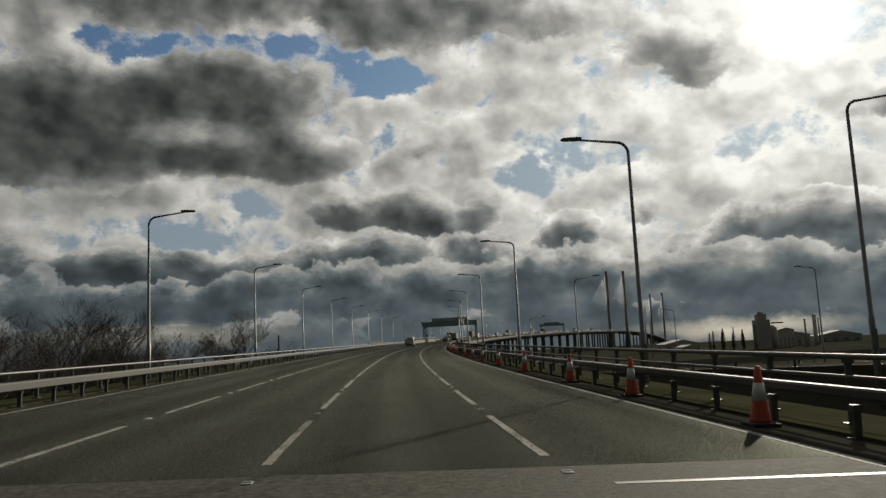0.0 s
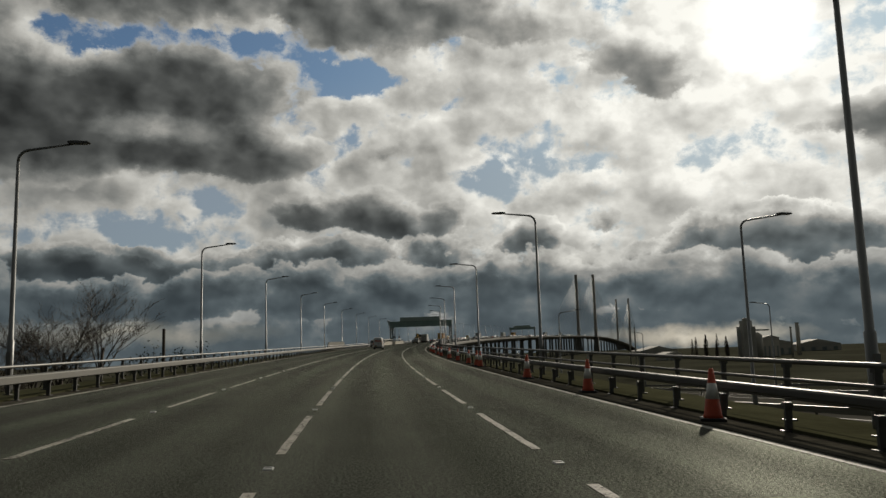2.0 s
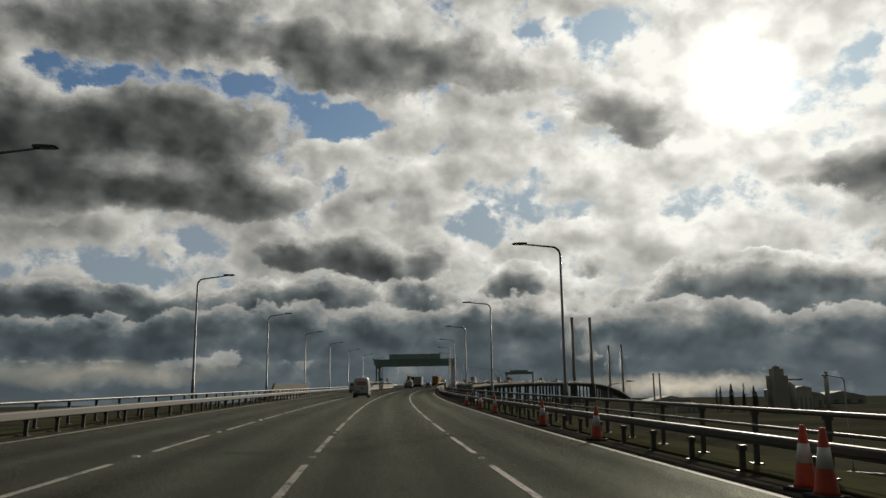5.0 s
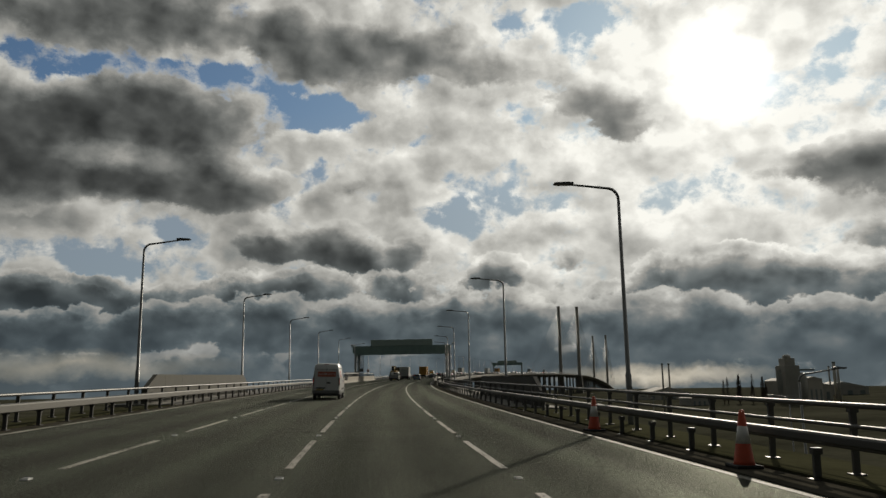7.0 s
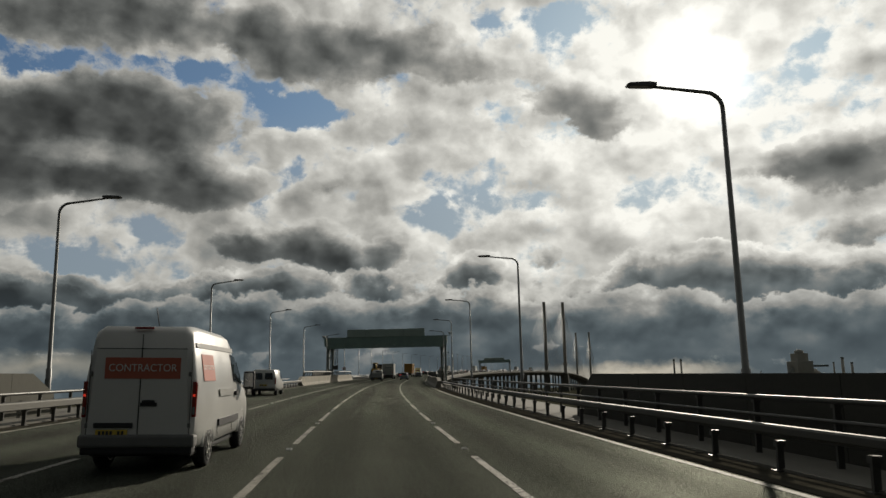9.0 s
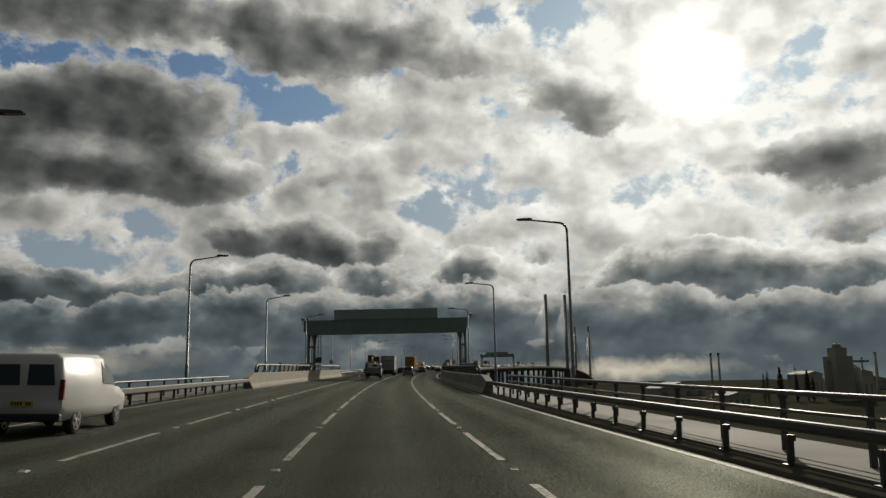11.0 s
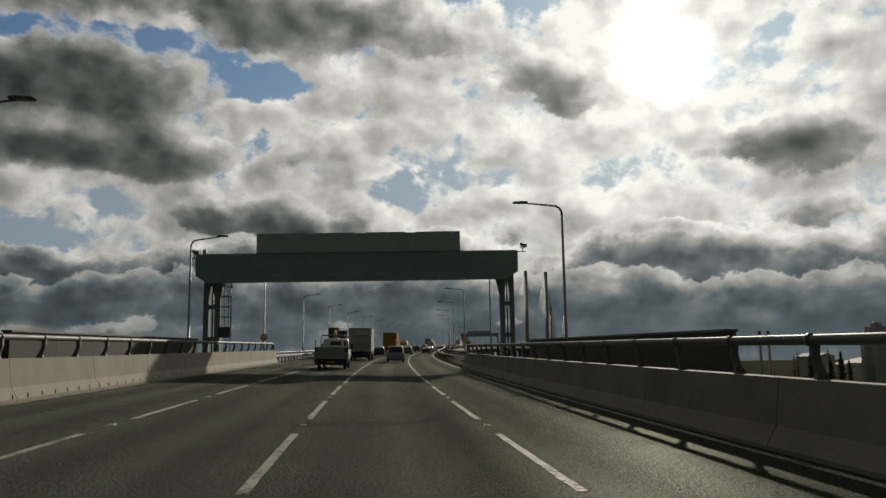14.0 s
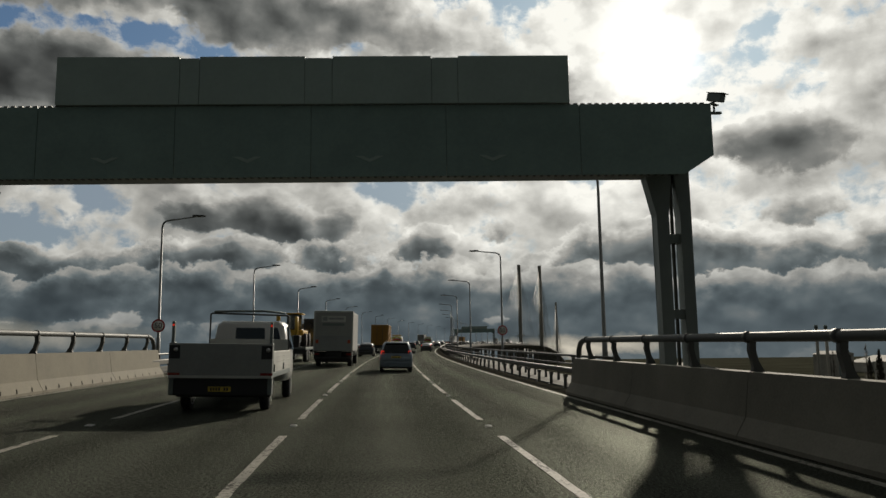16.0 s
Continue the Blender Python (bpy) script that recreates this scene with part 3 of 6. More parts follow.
for i, s in enumerate(range(150, 1700, 34)):
    if 1060 < s < 1110:
        continue
    top = rise(s) - 2.5
    bm = bmesh.new()
    for l in (-6.2, 3.2):
        prism(bm, [(l - 0.9, -0.7), (l + 0.9, -0.7), (l + 0.9, 0.7), (l - 0.9, 0.7)], GROUND - 1, top + CROSSFALL * 0 + 0.3, "z", 0.12)
    block(bm, -9.0, 6.0, -0.9, 0.9, top - 1.2, top + 0.15, 0.1)
    m = upright_pose(s)
    m.translation.z = 0
    part("pier", bm, CONCRETE_GREY, deck, "", m)

bm = bmesh.new()
ring = [bm.verts.new((0, 300, GROUND))]
loops = []
for r in (60, 160, 400, 900, 2000, 4600):
    loops.append([bm.verts.new((r * math.cos(a * math.pi / 24), 300 + r * math.sin(a * math.pi / 24), GROUND + (noise.noise((r * 0.01, a, 0)) * 0.6 if r < 900 else -0.0085 * (r - 800)))) for a in range(48)])
for k in range(48):
    bm.faces.new((ring[0], loops[0][k], loops[0][(k + 1) % 48]))
    for a, b in zip(loops, loops[1:]):
        bm.faces.new((a[k], b[k], b[(k + 1) % 48], a[(k + 1) % 48]))
GROUND_MAT = material("low_flat_land", (0.05, 0.05, 0.036), 0.95, 0, 0.8, 0.02, 0.2, 0.4, spec=0.0)
tagged(new("ground", mesh_of("ground", bm, GROUND_MAT)), "flat low-lying land of grass and yards", "ground", kind="structure")


# ---- steel safety barriers ----
def rail_run(l, z0, z1, w, s0, s1):
    """An open box beam with a folded lip, along the road."""
    outline = [(l - w / 2, z0), (l - w / 2 + 0.04, z0 - 0.03), (l + w / 2 - 0.04, z0 - 0.03), (l + w / 2, z0), (l + w / 2, z1 - 0.03), (l + w / 2 - 0.03, z1), (l - w / 2 + 0.03, z1), (l - w / 2, z1 - 0.03)]
    return sweep(bmesh.new(), outline, s0, s1, 4.0)


def post_mesh(h, lean=0.0):
    bm = bmesh.new()
    block(bm, -0.055, 0.055, -0.03, 0.03, 0.0, h)
    block(bm, -0.11, 0.11, -0.10, 0.10, 0.0, 0.03)
    block(bm, -0.075, 0.075, -0.06, 0.06, h - 0.1, h)
    return mesh_of("post", bm, GALV)


POST_LOW, POST_TALL = post_mesh(0.5), post_mesh(1.12)
RUNS_R, RUNS_L = ((NEAR, 224.5), (291.0, 1080.0)), ((NEAR, 233.0), (301.0, 1080.0))


def barrier_group(runs, l_beam, l_rail, z_beam, w_beam, rails, spacing_beam, spacing_rail, tall, beam_mat, rail_mat):
    for s0, s1 in runs:
        near = min(s1, s0 + 340)
        b = thing("safety_barrier", "weathered steel box-beam safety barrier on short posts", "barrier", group="steel barriers beside the carriageway")
        part("beam", rail_run(l_beam, z_beam[0], z_beam[1], w_beam, s0, s1), beam_mat, b)
        k = 0
        while s0 + 1 + k * spacing_beam < near:
            part("post", POST_LOW, GALV, b, "", road_pose(s0 + 1 + k * spacing_beam, l_beam))
            k += 1
        p = thing("parapet_rail", "galvanised steel parapet of horizontal rails on posts", "barrier", group="steel parapets at the edge of the road")
        for z, r in rails:
            bm = bmesh.new()
            n = int((s1 - s0) / 4)
            tube(bm, [road(s0 + (s1 - s0) * i / n, l_rail, z) for i in range(n + 1)], r, 8)
            part("rail", bm, rail_mat, p)
        me = tall
        k = 0
        while s0 + 1 + k * spacing_rail < near:
            part("post", me, GALV, p, "", road_pose(s0 + 1 + k * spacing_rail, l_rail + (0.09 if l_rail > 0 else -0.09)))
            k += 1


barrier_group(RUNS_R, 6.95, 7.9, (0.62, 0.75), 0.20, ((1.14, 0.048), (0.80, 0.035), (0.45, 0.035)), 2.4, 2.7, POST_TALL, RAIL_SHADED, RAIL_STEEL)
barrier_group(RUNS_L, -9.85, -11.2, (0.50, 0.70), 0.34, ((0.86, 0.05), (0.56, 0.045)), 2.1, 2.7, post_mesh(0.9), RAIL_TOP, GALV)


# ---- concrete parapets with a steel tube rail ----
def parapet(side, l, s0, s1, tube_s0, tube_s1, label, mat):
    """A sloped-face concrete wall; side 1 is the right of the road."""
    b = thing("concrete_parapet", label, "parapet", group="concrete parapets beside the carriageway")
    face = [(l - side * 0.28, -0.05), (l - side * 0.28, 0.08), (l - side * 0.10, 0.38), (l, 1.13), (l + side * 0.42, 1.13), (l + side * 0.42, -0.4)]
    step = 6.0
    n = round((s1 - s0 - 2.2) / step)
    for i in range(n):       # one cast length after another, with an open joint
        a = s0 + 2.2 + (s1 - s0 - 2.2) * i / n
        c = s0 + 2.2 + (s1 - s0 - 2.2) * (i + 1) / n
        part("wall_panel", sweep(bmesh.new(), face, a, c - 0.025, 2.0), mat, b)
    bm = bmesh.new()         # ramped end block
    lo = [bm.verts.new(road(s0, q, min(z, 0.78))) for q, z in face]
    hi = [bm.verts.new(road(s0 + 2.17, q, z)) for q, z in face]
    for k in range(6):
        bm.faces.new((lo[k], lo[(k + 1) % 6], hi[(k + 1) % 6], hi[k]))
    bm.faces.new(lo[::-1]), bm.faces.new(hi)
    part("end_block", bm, mat, b)
    # slanted drip slots in the foot of the wall
    for k in range(int((min(s1, s0 + 70) - s0 - 3) / 0.9) if side < 0 else 0):
        s = s0 + 3 + 0.9 * k
        q = panel(bmesh.new(), [road(s, l - side * 0.285, 0.09), road(s + 0.05, l - side * 0.285, 0.09), road(s + 0.17, l - side * 0.215, 0.2), road(s + 0.12, l - side * 0.215, 0.2)], 0.004)
        part("slot", q, SLOT_DARK, b)
    t = thing("tube_rail", "painted steel tube handrail on curved posts along the parapet", "handrail", group="tube rails on the concrete parapets")
    c = l + side * 0.16
    n = int((tube_s1 - tube_s0) / 2.6)
    path = [road(tube_s0 - 1.0, c, 1.16), road(tube_s0 - 0.95, c, 1.42), road(tube_s0 - 0.7, c, 1.62), road(tube_s0 - 0.3, c, 1.70)]
    path += [road(tube_s0 + (tube_s1 - tube_s0) * i / n, c, 1.72) for i in range(n + 1)]
    path += [road(tube_s1 + 0.4, c, 1.70), road(tube_s1 + 0.8, c, 1.6), road(tube_s1 + 1.0, c, 1.4), road(tube_s1 + 1.05, c, 1.16)]
    part("tube", tube(bmesh.new(), path, 0.085, 10), TUBE_STEEL, t)
    bm = bmesh.new()
    prof = [(-0.02, 1.13), (0.20, 1.13), (0.16, 1.2), (0.09, 1.32), (0.05, 1.5), (0.06, 1.66), (-0.06, 1.66), (-0.07, 1.48), (-0.02, 1.3), (0.0, 1.2)]
    prism(bm, [(side * a, z) for a, z in prof], -0.05, 0.05, "y")
    bracket = mesh_of("bracket", bm, TUBE_STEEL)
    bm = bmesh.new()
    tube(bm, [(0, -0.06, 0), (0, 0.06, 0)], 0.105, 10)
    collar = mesh_of("collar", bm, TUBE_STEEL)
    for i in range(n + 1):
        s = tube_s0 + (tube_s1 - tube_s0) * i / n
        part("bracket", bracket, COLUMN, t, "", road_pose(s, c))
        part("collar", collar, COLUMN, t, "", road_pose(s, c, 1.72))


parapet(1, 6.42, 223.6, 291.0, 229.8, 289.8, "stained concrete road parapet with ramped end, shade put into its colour", CONCRETE_SHADED)
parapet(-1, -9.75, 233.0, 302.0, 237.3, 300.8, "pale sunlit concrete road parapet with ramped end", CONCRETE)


def screen_wall(l, s0, s1, z, ramp, label, mat):
    """A solid screen of cast panels with sloping ends, behind the barrier."""
    b = thing("screen_wall", label, "wall", group="solid screen walls beside the road")
    side = 1 if l > 0 else -1
    n = max(1, round((s1 - s0) / 3.6))
    for i in range(n):
        a, c = s0 + (s1 - s0) * i / n, s0 + (s1 - s0) * (i + 1) / n - 0.02
        bm = bmesh.new()
        za, zc = (z - 0.75 * (i == 0) * ramp, z - 0.75 * (i == n - 1) * ramp)
        pts = []
        for s, top in ((a, za), (a + (1.9 if i == 0 and ramp else 0.3), z), (c - (1.9 if i == n - 1 and ramp else 0.3), z), (c, zc)):
            pts.append([bm.verts.new(road(s, q, h)) for q, h in ((l - 0.11, -0.6), (l + 0.11, -0.6), (l + 0.11, top), (l - 0.11, top))])
        for p, r in zip(pts, pts[1:]):
            for k in range(4):
                bm.faces.new((p[k], p[(k + 1) % 4], r[(k + 1) % 4], r[k]))
        bm.faces.new(pts[0][::-1]), bm.faces.new(pts[-1])
        part("panel", bm, mat, b)
    if not ramp:
        part("coping", sweep(bmesh.new(), rect(l - 0.16, l + 0.16, z + 0.003, z + 0.06), s0, s1, 3.6), GALV, b)


screen_wall(8.75, 140.5, 168.5, 1.60, 1, "solid screen wall with sloped ends behind the barrier, shade put into its dark colour", SCREEN_DARK)
screen_wall(-11.75, 140.5, 168.5, 1.52, 1, "brown-grey screen wall with sloped ends behind the barrier", SCREEN_BROWN)
screen_wall(8.2, 248.8, 272.6, 1.98, 0, "tall dark screen wall with a capped top edge", SCREEN_DARK)
screen_wall(-11.3, 256.5, 280.5, 1.90, 0, "tall dark screen wall with a capped top edge", SCREEN_DARK)


# ---- lamp columns ----
def lamp_column(side, height, reach, tilt, label, group):
    """side: 1 arm towards +x, -1 towards -x. Plumb column with a tight elbow and a long arm."""
    ob = thing("street_lamp", label, "street lamp", group=group)
    r = 0.42
    part("base_door", block(bmesh.new(), -0.085, 0.085, -0.125, -0.105, 0.6, 1.3, 0.008), COLUMN, ob)
    part("column", tube(bmesh.new(), [(0, 0, -1.5), (0, 0, 1.7), (0, 0, 1.72), (0, 0, height - r)], [0.11, 0.11, 0.085, 0.055], 12), COLUMN, ob)
    pts = [(side * (r - r * math.cos(a)), 0, height - r + r * math.sin(a)) for a in [math.radians(15 * i) for i in range(7)]]
    end = (side * (reach - 0.55), 0, height + tilt * (reach - 0.95))
    part("arm", tube(bmesh.new(), pts + [end], [0.055] * 6 + [0.05, 0.036], 10), COLUMN, ob)
    bm = bmesh.new()
    x0, x1 = reach - 0.75, reach
    z = height + tilt * (reach - 0.6)
    o = [(side * x0, z - 0.04), (side * (x0 + 0.10), z - 0.055), (side * (x1 - 0.05), z - 0.045), (side * x1, z - 0.005), (side * (x1 - 0.08), z + 0.03), (side * (x0 + 0.2), z + 0.052), (side * x0, z + 0.04)]
    prism(bm, o, -0.13, 0.13, "y", 0.015)
    head = part("lantern", bm, LANTERN, ob)
    part("lens", block(bmesh.new(), min(side * (x0 + 0.2), side * (x1 - 0.1)), max(side * (x0 + 0.2), side * (x1 - 0.1)), -0.10, 0.10, z - 0.066, z - 0.048, 0.006), LENS, head)
    return ob


first = lamp_column(-1, 8.57, 2.45, 0.09, "tall grey steel street lamp with a single long arm", "street lamps along the carriageway")
first.matrix_basis = upright_pose(-42.323 - 2 * 28.2456, 9.12)
for k in range(-1, 40):
    copy_thing(first, upright_pose(-42.323 + k * 28.2456, 9.12))
other = lamp_column(1, 8.44, 2.45, 0.14, "tall grey steel street lamp with a single long arm", "street lamps along the carriageway")
other.matrix_basis = upright_pose(-27.932 - 2 * 28.2456, -12.42)
for k in range(-1, 40):
    copy_thing(other, upright_pose(-27.932 + k * 28.2456, -12.42))


# ---- speed limit signs on two columns ----
def speed_sign(s, l, z):
    ob = thing("speed_sign", "round red-ringed speed limit sign on a lamp column", "road sign", upright_pose(s, l, z), "speed limit signs")
    for name, r0, t, mat in (("plate", 0.38, 0.012, WHITE_INK), ("back", 0.36, 0.02, STEEL_DARK)):
        bm = bmesh.new()
        y = -0.10 if name == "plate" else -0.088
        tube(bm, [(0, y, 0), (0, y - t if name == "plate" else y + t, 0)], r0, 28)
        part(name, bm, mat, ob)
    bm = bmesh.new()
    a = [(0.375 * math.cos(i * math.pi / 20), 0.375 * math.sin(i * math.pi / 20)) for i in range(40)]
    lo = [[bm.verts.new((x * f, -0.1135 - d, z_ * f)) for x, z_ in a] for f, d in ((1.0, 0), (1.0, 0.004), (0.78, 0.004), (0.78, 0))]
    for p, q in zip(lo, lo[1:] + lo[:1]):
        for i in range(40):
            bm.faces.new((p[i], p[(i + 1) % 40], q[(i + 1) % 40], q[i]))
    part("ring", bm, SIGN_RED, ob, "red ring")
    words("50", 0.44, INK, "numeral", ob, Matrix.Translation((0, -0.116, 0)) @ pose(0, 0, 0, 90, 0, 0), "black speed numerals")
    part("bracket", block(bmesh.new(), -0.05, 0.05, -0.07, 0.06, -0.12, -0.06), GALV, ob)


speed_sign(-27.932 + 12 * 28.2456, -12.42, 2.38)
speed_sign(-42.323 + 13 * 28.2456, 9.12, 2.60)


# ---- sign gantry across the road ----
def gantry_leg(parent, x0, x1, x2, x3, foot, flare0, flare1, out0, out1, y):
    """Two slender box legs that flare together under the beam. x0..x1 and x2..x3: the legs."""
    mid = (x1 + x2) / 2
    for a, b, top0, top1 in ((x0, x1, x0 - out0, mid), (x2, x3, mid, x3 + out1)):
        bm = bmesh.new()
        prism(bm, [(a, foot), (b, foot), (b, flare0), (top1, flare1), (top0, flare1), (a, flare0)], y, y + 0.55, "y", 0.02)
        part("leg", bm, STEEL_DARK, parent)
    for z in (2.2, 4.6):
        part("batten", block(bmesh.new(), x1 - 0.02, x2 + 0.02, y + 0.1, y + 0.45, z, z + 0.3, 0.01), STEEL_DARK, parent)
    part("conduit", tube(bmesh.new(), [(mid, y + 0.3, foot), (mid, y + 0.3, flare1)], 0.06, 8), GALV, parent)
    part("base_plate", block(bmesh.new(), x0 - 0.15, x3 + 0.15, y - 0.2, y + 0.75, foot - 0.9, foot + 0.02, 0.02), CONCRETE_GREY, parent)


def cctv(parent, x, z, turn):
    m = pose(x, 1.1, z, 0, 0, turn)
    b = part("camera_mast", tube(bmesh.new(), [(0, 0, -0.3), (0, 0, 0.05)], 0.035, 8), STEEL_DARK, parent, "", m)
    h = part("camera_head", block(bmesh.new(), -0.13, 0.13, -0.30, 0.22, 0.05, 0.30, 0.03), STEEL_DARK, parent, "boxy traffic camera", m @ pose(0, 0, 0, 18, 0, 0))
    part("hood", block(bmesh.new(), -0.15, 0.15, -0.38, 0.24, 0.305, 0.325, 0.004), GALV, h)
    part("bracket", block(bmesh.new(), -0.2, 0.2, -0.05, 0.05, -0.06, -0.01, 0.006), STEEL_DARK, parent, "", m)


def sign_gantry(s, skew, detailed=True):
    g = thing("sign_gantry", "dark green steel sign gantry spanning the carriageway" if detailed else "distant dark sign gantry spanning the carriageway",
              "gantry", Matrix.Translation(road(s, 0, 0)) @ pose(0, 0, 0, 0, 0, -math.degrees(heading(s) + skew)))
    # beam clad in flat panels
    ends = [(-12.95, 6.78), (9.35, 6.78), (10.25, 7.2), (10.25, 8.58), (-13.83, 8.58), (-13.83, 7.2)]
    beam = part("beam", prism(bmesh.new(), ends, 0.12, 2.4, "y", 0.015), STEEL_DARK, g)
    xs = [-13.83 + 24.08 * i / 6 for i in range(7)]
    for k, (a, b) in enumerate(zip(xs, xs[1:])):      # the two end ones with a cut lower corner
        a, b = a + 0.008, b - 0.008
        o = [(a, 6.43), (b, 6.43), (b, 8.60), (a, 8.60)]
        if k == 0:
            o = [(a + 0.9, 6.43), (b, 6.43), (b, 8.60), (a, 8.60), (a, 7.0)]
        if k == 5:
            o = [(a, 6.43), (b - 0.9, 6.43), (b, 7.0), (b, 8.60), (a, 8.60)]
        part("cladding_panel", prism(bmesh.new(), o, 0.07, 0.115, "y", 0.006), SIGN_GREEN, beam)
    board = part("sign_board", block(bmesh.new(), -9.26, 5.91, -0.02, 0.30, 8.61, 10.02, 0.01), STEEL_DARK, g)
    edges = ((-9.28, -5.68), (-5.08, -1.98), (-1.15, 1.8), (2.6, 5.93))
    for a, b in edges:
        part("sign_panel", block(bmesh.new(), a, b, -0.06, -0.022, 8.62, 10.09, 0.006), SIGN_GREY, board)
    for (a, b), (c, d) in zip(edges, edges[1:]):
        part("sign_panel", block(bmesh.new(), b + 0.015, c - 0.015, -0.055, -0.022, 8.62, 10.04, 0.005), SIGN_GREY, board)
    if detailed:
        for x in (-7.8, -3.65, -0.05, 3.6):
            bm = bmesh.new()
            prism(bm, [(x - 0.42, 7.05), (x, 6.86), (x + 0.42, 7.05), (x + 0.2, 7.05), (x, 6.96), (x - 0.2, 7.05)], 0.05, 0.066, "y")
            part("arrow", bm, SIGN_GREY, beam, "faint grey down arrow")
        # bolt heads along both edges
        bm = bmesh.new()
        for k in range(110):
            if 4 < k < 106:
                block(bm, -13.4 + 0.214 * k, -13.33 + 0.214 * k, 0.08, 0.2, 6.40, 6.44)
            block(bm, -13.4 + 0.214 * k, -13.28 + 0.214 * k, 0.08, 0.2, 8.60, 8.64)
        tagged(part("bolt", bm, GALV, beam), kind="stuff")
    gantry_leg(g, -13.42, -13.02, -12.58, -12.17, -0.4, 5.3, 7.16, 0.0, 0.3, 0.95)
    gantry_leg(g, 8.98, 9.36, 9.72, 10.08, -0.8, 5.5, 7.16, 0.42, 0.0, 1.8)
    if detailed:
        for x, z, t in ((-14.25, 8.75, 40), (-13.9, 8.72, -10), (-13.45, 8.76, 10), (10.75, 8.95, 35)):
            cctv(g, x, z, t)
        part("camera_arm", block(bmesh.new(), -14.4, -13.5, 1.0, 1.12, 8.40, 8.47, 0.01), STEEL_DARK, g)
        part("camera_arm", block(bmesh.new(), 10.1, 10.95, 1.0, 1.12, 8.58, 8.65, 0.01), STEEL_DARK, g)
        part("cable", tube(bmesh.new(), [(-14.2, 1.1, 8.6), (-14.15, 1.05, 8.1), (-13.95, 1.0, 7.75), (-13.7, 1.05, 7.8), (-13.6, 1.1, 8.0)], 0.018, 6), RUBBER, g, "looped black cable")
        # caged ladder by the near-side leg
        ladder = part("ladder", bmesh_ladder(), GALV, g, "galvanised access ladder", Matrix.Translation((-11.62, 1.1, 0)))
        for k, z in enumerate((3.2, 3.95, 4.7, 5.45, 6.2)):
            bm = bmesh.new()
            tube(bm, [(0.46 * math.cos(a), -0.42 + 0.42 * math.sin(a), z) for a in [math.radians(18 * i) for i in range(21)]], 0.025, 6)
            part("cage_hoop", bm, GALV, ladder)
        for a in (200, 235, 270, 305, 340):
            bm = bmesh.new()
            x, y = 0.46 * math.cos(math.radians(a)), -0.42 + 0.42 * math.sin(math.radians(a))
            block(bm, x - 0.02, x + 0.02, y - 0.01, y + 0.01, 2.4, 6.4)
            part("cage_bar", bm, GALV, ladder)
        part("cage_sheet", block(bmesh.new(), -0.45, 0.45, -0.86, -0.84, 2.4, 3.15), GALV, ladder)
    return g


def bmesh_ladder():
    bm = bmesh.new()
    for x in (-0.22, 0.22):
        block(bm, x - 0.025, x + 0.025, -0.03, 0.03, 0.9, 6.6)
    for k in range(20):
        tube(bm, [(-0.22, 0, 1.1 + 0.28 * k), (0.22, 0, 1.1 + 0.28 * k)], 0.014, 6)
    return bm


sign_gantry(288.617, 0.054)
sign_gantry(716.7, 0.0, False)


# ---- cable-stayed bridge far ahead ----
def pylon(x, y, z_deck, top):
    p = thing("bridge_pylon", "distant pale slender bridge pylon with stay cables", "bridge pylon", Matrix.Translation((x, y, 0)) @ pose(0, 0, 0, 0, 0, -math.degrees(TURN)), "bridge pylons")
    part("mast", prism_taper(2.0, 1.75, z_deck - 2, top), STACK_PALE, p)
    part("shaft", prism_taper(4.2, 2.9, GROUND - 2, z_deck - 2), CONCRETE_GREY, p)
    part("collar", block(bmesh.new(), -3.4, 3.4, -2.6, 2.6, z_deck + 9.0, z_deck + 10.6, 0.1), STACK, p)
    for d in (-1, 1):
        for k in range(13):
            z1 = top - 4 - 3.0 * k
            y1 = d * (225 - 15 * k)
            part("stay_cable", tube(bmesh.new(), [(0, d * 1.0, z1), (0, y1, z_deck + 0.4 - abs(y1) * 0.012)], 0.10, 4), STAY, p)
    return p


def prism_taper(w0, w1, z0, z1):
    bm = bmesh.new()
    lo = [bm.verts.new((x * w0, y * w0 * 0.8, z0)) for x, y in ((-1, -1), (1, -1), (1, 1), (-1, 1))]
    hi = [bm.verts.new((x * w1, y * w1 * 0.8, z1)) for x, y in ((-1, -1), (1, -1), (1, 1), (-1, 1))]
    f = [bm.faces.new(lo[::-1]), bm.faces.new(hi)]
    f += [bm.faces.new((lo[k], lo[(k + 1) % 4], hi[(k + 1) % 4], hi[k])) for k in range(4)]
    bmesh.ops.bevel(bm, geom=list({e for q in f for e in q.edges}), offset=0.2, segments=1, affect="EDGES")
    return bm


STAY = material("pale_stay_cable", (0.22, 0.22, 0.21), 0.6, 0, 0.1, 0.05, 0.0, 1)
STACK_PALE = material("pale_pylon_paint", (0.34, 0.32, 0.28), 0.8, 0, 0.15, 0.05, 0.0, 1)
for x, y, t in ((297.3, 1030.9, 97.0), (325.4, 1043.0, 97.8), (556.6, 1627.0, 96.2), (575.5, 1602.6, 96.0)):
    pylon(x, y, 12 if y < 1200 else -6, t)


# ---- lower road beside the embankment ----
def low(s, l, z=0.0):
    """The neighbouring road, which falls away and runs level."""
    p = road(s, l)
    u = max(s + 15, 0)
    p.z = max(-0.2 - 0.036 * u - 4.3e-5 * u * u, -9.8) + z
    return p


